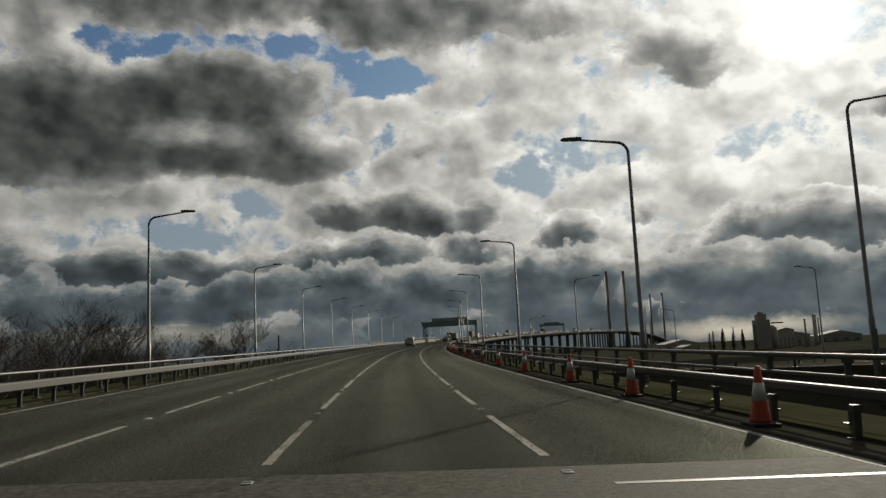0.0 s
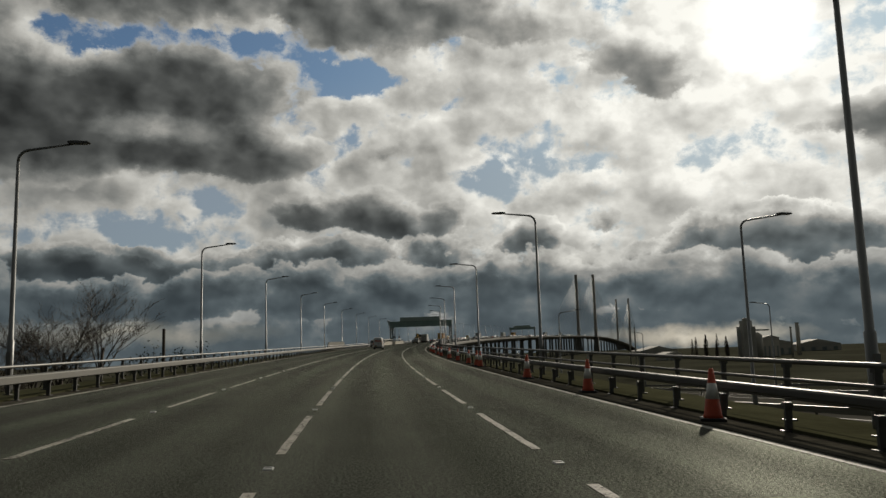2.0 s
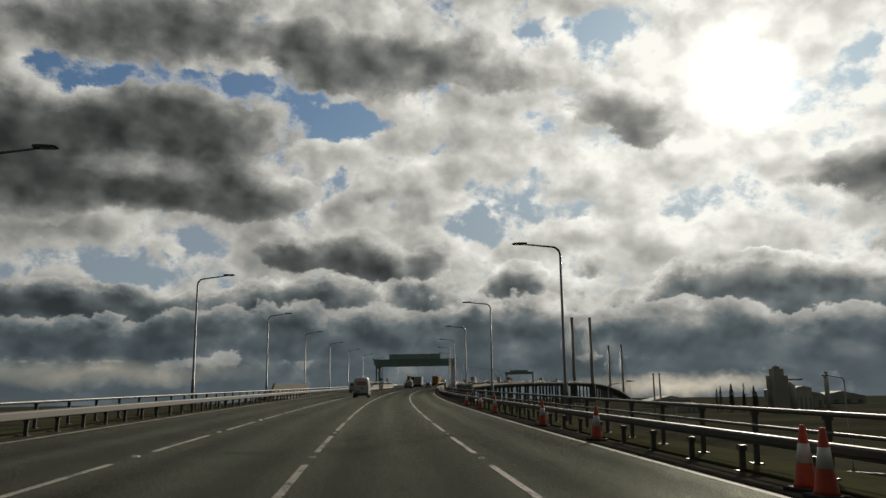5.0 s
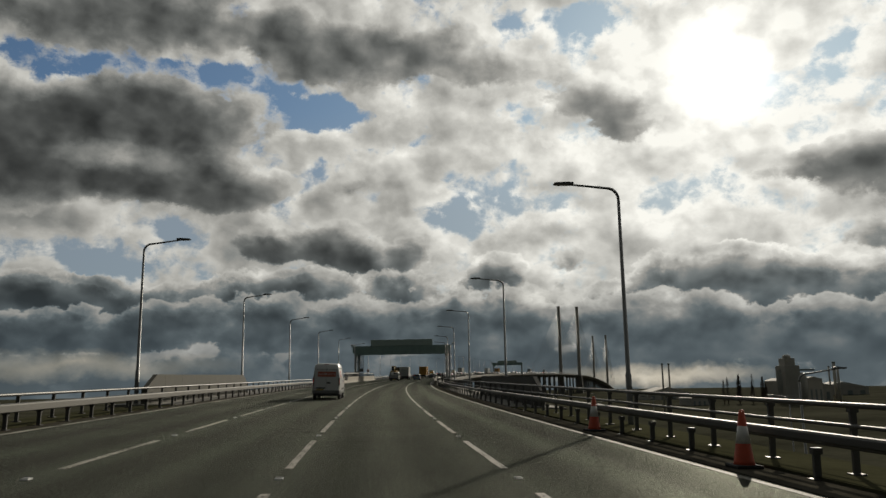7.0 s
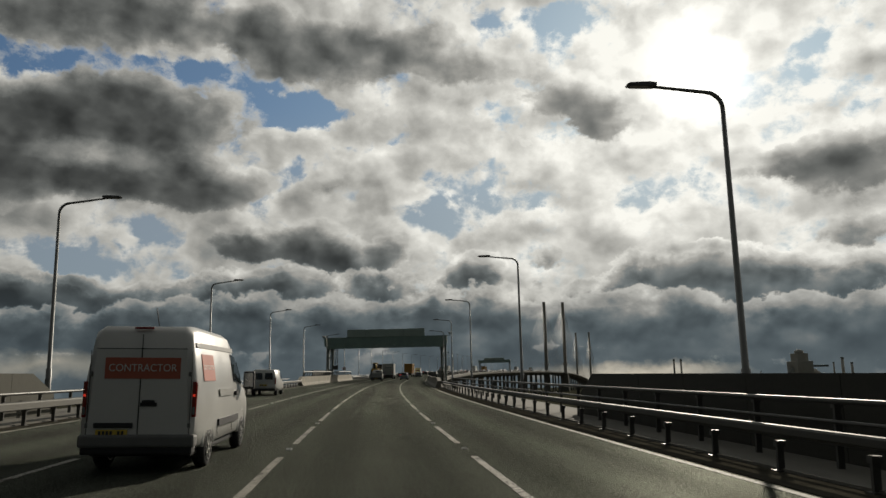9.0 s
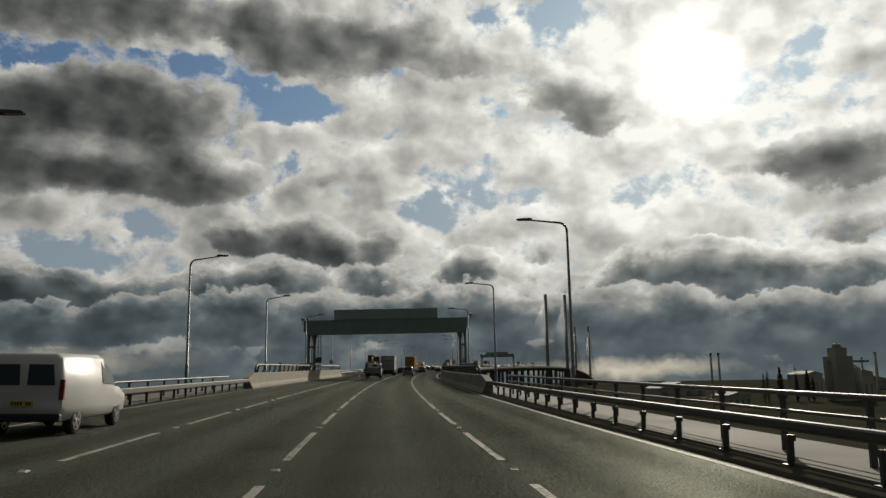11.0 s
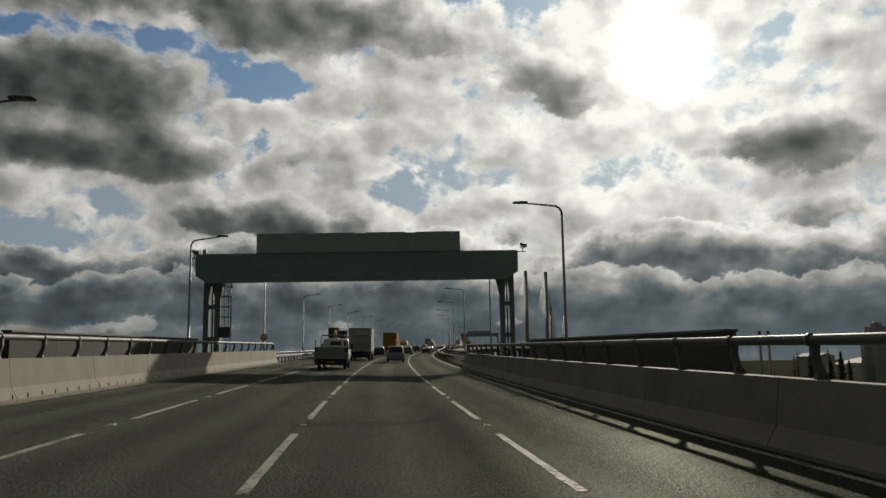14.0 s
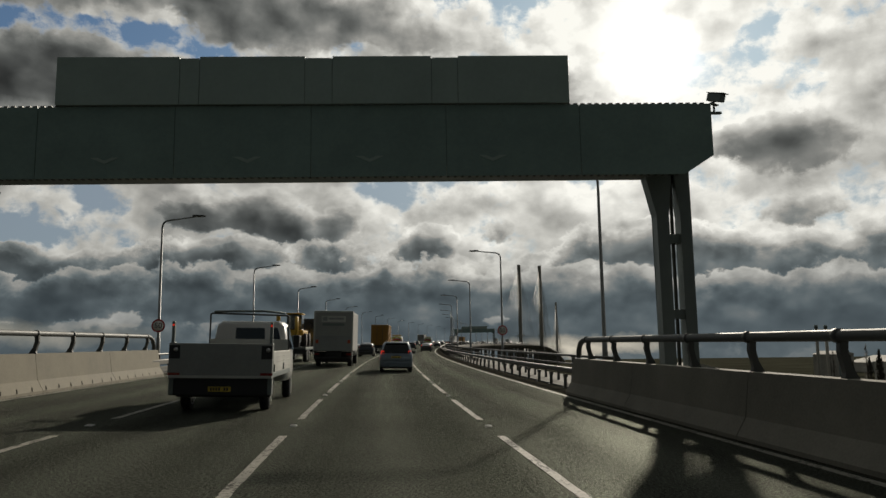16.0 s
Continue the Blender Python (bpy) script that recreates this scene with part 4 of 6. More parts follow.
def low_sweep(outline, s0, s1, step=8.0):
    bm = bmesh.new()
    n = round((s1 - s0) / step)
    rows = [[bm.verts.new(low(s0 + (s1 - s0) * i / n, l, z)) for l, z in outline] for i in range(n + 1)]
    m = len(outline)
    for a, b in zip(rows, rows[1:]):
        for k in range(m):
            bm.faces.new((a[k], a[(k + 1) % m], b[(k + 1) % m], b[k]))
    bm.faces.new(rows[0][::-1]), bm.faces.new(rows[-1])
    return bm


LOW_ASPHALT = material("slip_road_asphalt", (0.06, 0.058, 0.05), 0.8, 0, 0.5, 0.15, 0.3, 8, spec=0.0)
lower = tagged(new("road", mesh_of("road", low_sweep([(19.5, 0.0), (46.0, 0.0), (46.0, -0.5), (60.0, -6.0), (16.0, -6.0), (19.5, -0.5)], -110, 420), LOW_ASPHALT)),
               "lower grey asphalt road beyond the embankment", "road", kind="structure")
for l in (20.3, 30.4, 34.2, 45.2):
    part("edge_line", low_sweep(rect(l, l + 0.15, -0.02, 0.008), -110, 420), PAINT, lower, "white edge line")
for l, z in ((32.2, 0.62), (18.8, 0.62), (46.6, 0.62)):
    b = thing("safety_barrier", "galvanised steel barrier along the lower road", "barrier", group="steel barriers on the lower road")
    part("beam", low_sweep(rect(l, l + 0.12, z - 0.28, z), -110, 420), GALV, b)
    for k in range(60):
        part("post", POST_LOW, GALV, b, "", Matrix.Translation(low(-108 + 6.4 * k, l + 0.16)))
slip = lamp_column(1, 9.6, 2.7, 0.14, "grey street lamp of the lower road", "street lamps on the lower road")
slip.matrix_basis = Matrix.Translation(low(-14.6, 17.2))
for s, l in ((36.9, 18.3), (88.4, 20.4), (139.8, 22.5), (191, 24.6), (242, 26.7)):
    m = Matrix.Translation(low(s, l)) @ pose(0, 0, 0, 0, 0, -math.degrees(heading(s)))
    copy_thing(slip, m)
slip2 = lamp_column(-1, 9.6, 2.3, 0.12, "grey street lamp of the lower road", "street lamps on the lower road")
slip2.matrix_basis = Matrix.Translation(low(36, 43.0))
for s in (84.4, 133, 182, 231, 280):
    copy_thing(slip2, Matrix.Translation(low(s, 43.5)) @ pose(0, 0, 0, 0, 0, -math.degrees(heading(s))))


# ---- works and silos on the low land ----
def works_tower(x, y, h):
    t = thing("works_tower", "distant dark concrete works tower with stepped top", "industrial tower", Matrix.Translation((x, y, GROUND)))
    part("shaft", block(bmesh.new(), -4.5, 4.5, -4.5, 4.5, 0, h - 6, 0.15), STACK, t)
    part("silo", tube(bmesh.new(), [(7.5, 0, 0), (7.5, 0, h - 12), (7.5, 0, h - 10)], [3.4, 3.4, 1.2], 16), STACK, t)
    part("head_house", block(bmesh.new(), -3.0, 3.0, -3.0, 3.0, h - 6, h - 2, 0.1), STACK, t)
    part("drum", tube(bmesh.new(), [(0, 0, h - 2), (0, 0, h - 0.8), (0, 0, h)], [2.2, 2.2, 1.0], 14), STACK, t)
    part("gangway", block(bmesh.new(), -4.5, 16.0, -0.8, 0.8, h - 9, h - 8, 0.05), STEEL_DARK, t)
    for k in range(5):
        part("strut", tube(bmesh.new(), [(-5.2, -2 + k, 0), (-5.2, -2 + k, h - 9)], 0.15, 6), STEEL_DARK, t)


def shed(x, y, w, d, h, turn, label="distant low grey industrial shed"):
    b = thing("shed", label, "industrial building", Matrix.Translation((x, y, GROUND)) @ pose(0, 0, 0, 0, 0, turn), "works sheds")
    part("wall", block(bmesh.new(), -w / 2, w / 2, -d / 2, d / 2, 0, h, 0.08), STACK, b)
    part("roof", prism(bmesh.new(), [(-w / 2 - 0.4, h), (w / 2 + 0.4, h), (0, h + w * 0.11)], -d / 2 - 0.4, d / 2 + 0.4, "y"), STACK, b)
    for k in range(4):
        part("door", block(bmesh.new(), -w / 2 + w * (k + 0.3) / 4, -w / 2 + w * (k + 0.7) / 4, -d / 2 - 0.06, -d / 2 + 0.02, 0, h * 0.55), STEEL_DARK, b)


def stack(x, y, h, r, label="distant slim chimney stack"):
    b = thing("chimney", label, "chimney", Matrix.Translation((x, y, GROUND)), "works chimneys")
    part("flue", tube(bmesh.new(), [(0, 0, 0), (0, 0, h)], [r, r * 0.75], 12), STACK, b)
    part("rim", tube(bmesh.new(), [(0, 0, h - 0.8), (0, 0, h)], r * 0.95, 12), STEEL_DARK, b)


works_tower(259.1, 496.5, 26.7)
for x, y, w, d, h, t in ((285, 520, 14, 12, 13, 10), (315, 560, 22, 14, 9, -15), (345, 640, 18, 14, 12, 20), (250, 640, 34, 18, 5, 5), (420, 680, 40, 24, 6, -10), (205, 500, 14, 10, 4, 15)):
    shed(x, y, w, d, h, t)
for x, y, h, r in ((296, 505, 20, 0.8), (333, 560, 24, 0.9), (338, 566, 24, 0.9), (365, 610, 22, 0.7), (150, 420, 21, 0.45), (153.5, 421, 21, 0.45)):
    stack(x, y, h, r)


# ---- trees and shrubs ----
def bare_tree(seed, h):
    """A tapered trunk that forks into ever finer bare branches."""
    rnd = random.Random(seed)
    trunk, twigs = bmesh.new(), bmesh.new()

    def grow(p, d, length, r, level):
        bm = trunk if level < 2 else twigs
        q = p + d * length * 0.5 + Vector((rnd.uniform(-1, 1), rnd.uniform(-1, 1), 0)) * length * 0.06
        e = q + (d + Vector((rnd.uniform(-1, 1), rnd.uniform(-1, 1), 0.5)) * 0.12).normalized() * length * 0.5
        tube(bm, [p, q, e], [r, r * 0.8, r * 0.55], 6 if level < 2 else 3)
        if level >= 4:
            return
        for k in range((6, 6, 5, 4)[level]):
            t = rnd.uniform(0.35, 1.0)
            b = p.lerp(e, t)
            a = rnd.uniform(0, 2 * math.pi)
            lean = rnd.uniform(0.45, 0.95)
            nd = (d + Vector((math.cos(a), math.sin(a), 0.15)) * lean).normalized()
            grow(b, nd, length * rnd.uniform(0.45, 0.68), max(r * (1 - 0.5 * t) * 0.5, 0.010), level + 1)

    grow(Vector((0, 0, -0.5)), Vector((rnd.uniform(-0.1, 0.1), rnd.uniform(-0.1, 0.1), 1)).normalized(), h * 0.55, h * 0.016, 0)
    t = thing("tree", "bare leafless winter tree with fine upright twigs", "tree", group="bare trees on the bank")
    part("trunk", trunk, BARK, t)
    tagged(part("crown", twigs, BARK, t), "bare twigs", kind="stuff")
    return t


def shrub(seed, h):
    """An evergreen bush of many small clumps."""
    rnd = random.Random(seed)
    t = thing("shrub", "dark evergreen shrub with ragged outline", "shrub", group="evergreen shrubs on the bank")
    stem, leaf = bmesh.new(), bmesh.new()
    for k in range(9):
        a, tilt = rnd.uniform(0, 6.28), rnd.uniform(0.1, 0.6)
        e = Vector((math.cos(a) * tilt, math.sin(a) * tilt, 1)).normalized() * h * rnd.uniform(0.6, 1.0)
        tube(stem, [(0, 0, -0.3), tuple(e * 0.6), tuple(e)], [0.05, 0.035, 0.015], 5)
        for j in range(70):
            c = e * rnd.uniform(0.35, 1.02) + Vector((rnd.gauss(0, 1), rnd.gauss(0, 1), rnd.gauss(0, 0.8))) * h * 0.085
            u = Vector((rnd.gauss(0, 1), rnd.gauss(0, 1), rnd.gauss(0, 1))).normalized() * rnd.uniform(0.08, 0.2)
            w = u.orthogonal().normalized() * rnd.uniform(0.05, 0.1)
            leaf.faces.new([leaf.verts.new(c + v) for v in (-u, w, u, -w)])
    part("stem", stem, BARK, t)
    tagged(part("crown", leaf, NEEDLE, t), "evergreen leaves", kind="stuff")
    return t


def on_bank(s, l):
    """The bank's surface to the left of the road."""
    u = min(max((-l - 13.5) / 20.5, 0), 1)
    return road(s, l, -0.6 - 10.9 * u)


trees = [bare_tree(3 + k, 11.5) for k in range(4)]
rnd = random.Random(11)
for k in range(40):
    s, l = -12 + 1.9 * k + rnd.uniform(-1, 1), -rnd.uniform(20.5, 32)
    foot = on_bank(s, l)
    m = Matrix.Translation(foot) @ pose(0, 0, 0, 0, 0, rnd.uniform(0, 360)) @ Matrix.Scale((9.0 - foot.z) / 12.5 * rnd.uniform(0.72, 1.04), 4)
    if k < 4:
        trees[k].matrix_basis = m
    else:
        c = copy_thing(trees[k % 4], Matrix.Identity(4))
        c.matrix_basis = m
bushes = [shrub(40 + k, 5.4) for k in range(3)]
for k, (s, l, f) in enumerate(((64, -19.5, 0.85), (67, -19.0, 0.95), (70.5, -19.6, 0.8), (82, -20.0, 0.95), (86, -19.6, 1.0), (90, -20.2, 0.9), (95, -19.8, 0.8))):
    m = Matrix.Translation(on_bank(s, l)) @ pose(0, 0, 0, 0, 0, 50 * k) @ Matrix.Scale(f, 4)
    if k < 3:
        bushes[k].matrix_basis = m
    else:
        c = copy_thing(bushes[k % 3], Matrix.Identity(4))
        c.matrix_basis = m


def poplar(seed, h):
    """A slim upright tree: a tapered stem in a narrow ragged crown."""
    rnd = random.Random(seed)
    t = thing("tree", "distant slim upright poplar by the works", "tree", group="poplars by the works")
    stem, leaf = bmesh.new(), bmesh.new()
    tube(stem, [(0, 0, -0.5), (0, 0, h * 0.5), (0, 0, h * 0.97)], [0.28, 0.18, 0.04], 6)
    for k in range(420):
        z = h * rnd.uniform(0.12, 1.0)
        reach = h * 0.085 * math.sin(math.pi * min(0.98, 0.12 + 0.88 * z / h)) + 0.15
        a = rnd.uniform(0, 6.28)
        c = Vector((math.cos(a), math.sin(a), 0)) * reach * rnd.uniform(0.2, 1.1) + Vector((0, 0, z))
        u = Vector((rnd.gauss(0, 0.4), rnd.gauss(0, 0.4), 1)).normalized() * rnd.uniform(0.3, 0.8)
        w = u.orthogonal().normalized() * rnd.uniform(0.08, 0.2)
        leaf.faces.new([leaf.verts.new(c + v) for v in (-u, w, u, -w)])
    part("trunk", stem, BARK, t)
    tagged(part("crown", leaf, BARK, t), "narrow crown of bare twigs", kind="stuff")
    return t


slim = poplar(71, 13.0)
slim.matrix_basis = Matrix.Translation((222, 500, GROUND))
for k, (x, y, f) in enumerate(((226, 503, 1.1), (230.5, 499, 0.8), (234, 505, 1.2), (239, 500, 0.9), (241.5, 504, 1.25), (246, 498, 0.85), (249, 506, 1.1))):
    copy_thing(slim, Matrix.Identity(4)).matrix_basis = Matrix.Translation((x, y, GROUND)) @ pose(0, 0, 0, 0, 0, 47 * k) @ Matrix.Scale(f, 4)
post = thing("timber_post", "plain dark upright post on the bank", "post", Matrix.Translation(on_bank(62, -16.5)))
part("shaft", tube(bmesh.new(), [(0, 0, -0.5), (0, 0, 4.9)], [0.14, 0.12], 10), BARK, post)


# ---- traffic cones ----
def traffic_cone():
    c = thing("traffic_cone", "orange traffic cone with a pale reflective sleeve", "traffic cone", group="traffic cones along the kerb")
    part("base", block(bmesh.new(), -0.24, 0.24, -0.24, 0.24, 0.0, 0.06, 0.02), RUBBER, c, "black rubber base")
    part("body", tube(bmesh.new(), [(0, 0, 0.05), (0, 0, 0.12), (0, 0, 0.98), (0, 0, 1.0)], [0.19, 0.17, 0.045, 0.03], 16), CONE_RED, c)
    part("sleeve", tube(bmesh.new(), [(0, 0, 0.42), (0, 0, 0.72)], [0.128, 0.083], 16), CONE_WHITE, c, "scuffed white reflective sleeve")
    return c


cone = traffic_cone()
CONES = [(-27.9, 6.45), (-20.8, 6.5), (-13.8, 6.5), (-4.2, 6.5), (5.2, 6.45), (15.3, 6.5), (23.9, 6.5), (33.0, 6.45), (48.4, 6.5), (50.6, 6.55), (55.4, 6.55), (63.3, 6.5), (72.2, 6.45), (73.0, 6.6), (84.0, 6.45), (92.0, 6.5), (106.0, 6.55), (113.4, 6.55), (122.6, 6.5)]
cone.matrix_basis = road_pose(*CONES[0], 0.012)
for k, (s, l) in enumerate(CONES[1:]):
    copy_thing(cone, road_pose(s, l, 0.012, 17 * k))


# ---- vehicles ----
def loft(bm, stations):
    """A body shell through stations (y, floor, belt, roof, half width, half width at the roof)."""
    rings = []
    for y, zb, zw, zr, w, wr in stations:
        zr = max(zr, zw + 0.01)
        half = [(w * 0.86, zb), (w * 0.97, zb + 0.06), (w, zb + 0.30), (w, (zb + zw) / 2 + 0.1), (w * 0.985, zw), (wr + (w - wr) * 0.15, zr - 0.12 if zr - zw > 0.2 else zr - 0.004), (wr * 0.86, zr - 0.02 if zr - zw > 0.2 else zr)]
        rings.append([bm.verts.new((x, y, z)) for x, z in half] + [bm.verts.new((-x, y, z)) for x, z in reversed(half)])
    n = len(rings[0])
    for a, b in zip(rings, rings[1:]):
        for k in range(n):
            bm.faces.new((a[k], a[(k + 1) % n], b[(k + 1) % n], b[k]))
    bm.faces.new(rings[0][::-1]), bm.faces.new(rings[-1])
    for f in bm.faces:
        f.smooth = True
    bmesh.ops.bevel(bm, geom=[e for e in bm.edges if len(e.link_faces) == 2 and e.calc_face_angle(0) > 0.75], offset=0.035, segments=2, affect="EDGES", profile=0.6)
    return bm


def wheel_meshes(r, w):
    bm = bmesh.new()
    tube(bm, [(-w / 2, 0, 0), (-w / 2 + 0.03, 0, 0), (w / 2 - 0.03, 0, 0), (w / 2, 0, 0)], [r - 0.035, r, r, r - 0.035], 24)
    tyre = mesh_of("wheel", bm, RUBBER)
    bm = bmesh.new()
    tube(bm, [(-w / 2 - 0.008, 0, 0), (w / 2 + 0.008, 0, 0)], r * 0.26, 12)
    for k in range(5):
        a = 2 * math.pi * k / 5
        for x in (-w / 2 - 0.004, w / 2 + 0.004):
            u, v = Vector((0, math.cos(a), math.sin(a))), Vector((0, -math.sin(a), math.cos(a)))
            c = [u * r * 0.15 - v * r * 0.10, u * r * 0.62 - v * r * 0.14, u * r * 0.62 + v * r * 0.14, u * r * 0.15 + v * r * 0.10]
            panel(bm, [Vector((x, 0, 0)) + p for p in c], 0.012 if x > 0 else 0.012)
    for x in (-w / 2 - 0.002, w / 2 + 0.002):
        n = 24
        for j in range(n):
            a, b = 2 * math.pi * j / n, 2 * math.pi * (j + 1) / n
            panel(bm, [(x, r * f * math.cos(t), r * f * math.sin(t)) for f, t in ((0.60, a), (0.68, a), (0.68, b), (0.60, b))], 0.01)
    return tyre, mesh_of("rim", bm, CHROME)


CAR_WHEEL, VAN_WHEEL, LORRY_WHEEL = wheel_meshes(0.31, 0.20), wheel_meshes(0.34, 0.22), wheel_meshes(0.48, 0.30)


def wheels(parent, kit, half_track, ys, r):
    for y in ys:
        for x in (-half_track, half_track):
            w = part("wheel", kit[0], RUBBER, parent, "", Matrix.Translation((x, y, r)))
            part("rim", kit[1], CHROME, w)


def plate(parent, x, y, z, w=0.52):
    p = part("number_plate", block(bmesh.new(), x - w / 2, x + w / 2, y - 0.012, y, z - 0.055, z + 0.055, 0.004), PLATE, parent, "yellow number plate with dark bars")
    for k in range(7):
        if k != 4:
            part("bar", block(bmesh.new(), x - 0.21 + 0.062 * k, x - 0.17 + 0.062 * k, y - 0.016, y - 0.0115, z - 0.034, z + 0.034), INK, p)


def car(m, paint, label, L=4.25, W=1.76, H=1.58, tall=True, braking=False, group="cars in the traffic", near=False):
    """A hatchback or people carrier seen from behind; its tail at y = 0."""
    c = thing("car", label, "car", m, group)
    w = W / 2
    back = 0.34 if tall else 0.75
    st = [(0.0, 0.34, 0.86, 0.88, w * 0.90, w * 0.80), (0.07, 0.26, 0.93, 0.97, w * 0.97, w * 0.84), (back, 0.22, 0.97, H - 0.05, w, w * 0.74), (back + 0.45, 0.22, 0.97, H, w, w * 0.77),
          (L * 0.5, 0.22, 0.96, H - 0.01, w, w * 0.77), (L * 0.62, 0.22, 0.96, H - 0.1, w, w * 0.75), (L * 0.80, 0.22, 0.93, 0.97, w, w * 0.80), (L * 0.95, 0.24, 0.72, 0.78, w * 0.95, w * 0.78), (L, 0.30, 0.60, 0.62, w * 0.82, w * 0.7)]
    body = part("body", loft(bmesh.new(), st), paint, c)
    wr = w * 0.74
    part("rear_window", panel(bmesh.new(), [(-w * 0.86, 0.083, 1.0), (w * 0.86, 0.083, 1.0), (wr * 0.90, back - 0.02, H - 0.13), (-wr * 0.90, back - 0.02, H - 0.13)], 0.012), GLASS, body)
    for sx in (-1, 1):
        for y0, y1 in ((back + 0.25, L * 0.30), (L * 0.315, L * 0.5), (L * 0.515, L * 0.68)):
            p = [(sx * w * 0.975, y0, 1.0), (sx * w * 0.975, y1, 1.0), (sx * (wr + (w - wr) * 0.2), y1 - 0.05 if y1 < L * 0.6 else y1 - 0.35, H - 0.15), (sx * (wr + (w - wr) * 0.2), y0 + 0.06, H - 0.15)]
            part("side_window", panel(bmesh.new(), p if sx > 0 else p[::-1], 0.010), GLASS, body)
        p = [(sx * w * 0.66, 0.02, 0.72), (sx * w * 0.97, 0.10, 0.72), (sx * w * 0.90, 0.20, 1.16), (sx * w * 0.74, 0.13, 1.14)]
        part("tail_lamp", panel(bmesh.new(), p if sx > 0 else p[::-1], 0.02), LED_RED if braking else TAIL_RED, body, "lit red tail lamp" if braking else "red tail lamp")
        mir = block(bmesh.new(), min(sx * (w + 0.02), sx * (w + 0.22)), max(sx * (w + 0.02), sx * (w + 0.22)), L * 0.60, L * 0.60 + 0.1, 0.96, 1.12, 0.025)
        part("mirror", mir, TRIM, body)
    part("windscreen", panel(bmesh.new(), [(w * 0.80, L * 0.795, 1.0), (-w * 0.80, L * 0.795, 1.0), (-wr * 0.85, L * 0.64, H - 0.13), (wr * 0.85, L * 0.64, H - 0.13)], 0.01), GLASS, body)
    part("bumper", block(bmesh.new(), -w * 0.92, w * 0.92, -0.06, 0.12, 0.28, 0.56, 0.04), paint, body)
    part("skirt", block(bmesh.new(), -w * 0.84, w * 0.84, -0.03, 0.2, 0.2, 0.30, 0.03), TRIM, body)
    if near:
        plate(body, 0, -0.005, 0.80)
        part("wiper", tube(bmesh.new(), [(0.05, 0.085, 1.0), (-0.4, 0.10, 1.06)], 0.012, 6), TRIM, body)
        part("handle", block(bmesh.new(), -0.14, 0.14, -0.02, 0.02, 0.89, 0.92, 0.008), TRIM, body)
        part("spoiler", block(bmesh.new(), -wr * 0.85, wr * 0.85, back - 0.14, back + 0.12, H - 0.09, H - 0.05, 0.015), paint, body)
        for sx in (-1, 1):
            part("roof_rail", tube(bmesh.new(), [(sx * wr * 0.84, back + 0.2, H - 0.02), (sx * wr * 0.84, back + 0.35, H + 0.04), (sx * wr * 0.84, L * 0.52, H + 0.04), (sx * wr * 0.84, L * 0.56, H - 0.03)], 0.016, 6), TRIM, body)
    wheels(c, CAR_WHEEL, w - 0.11, (0.78, L - 0.85), 0.31)
    return c


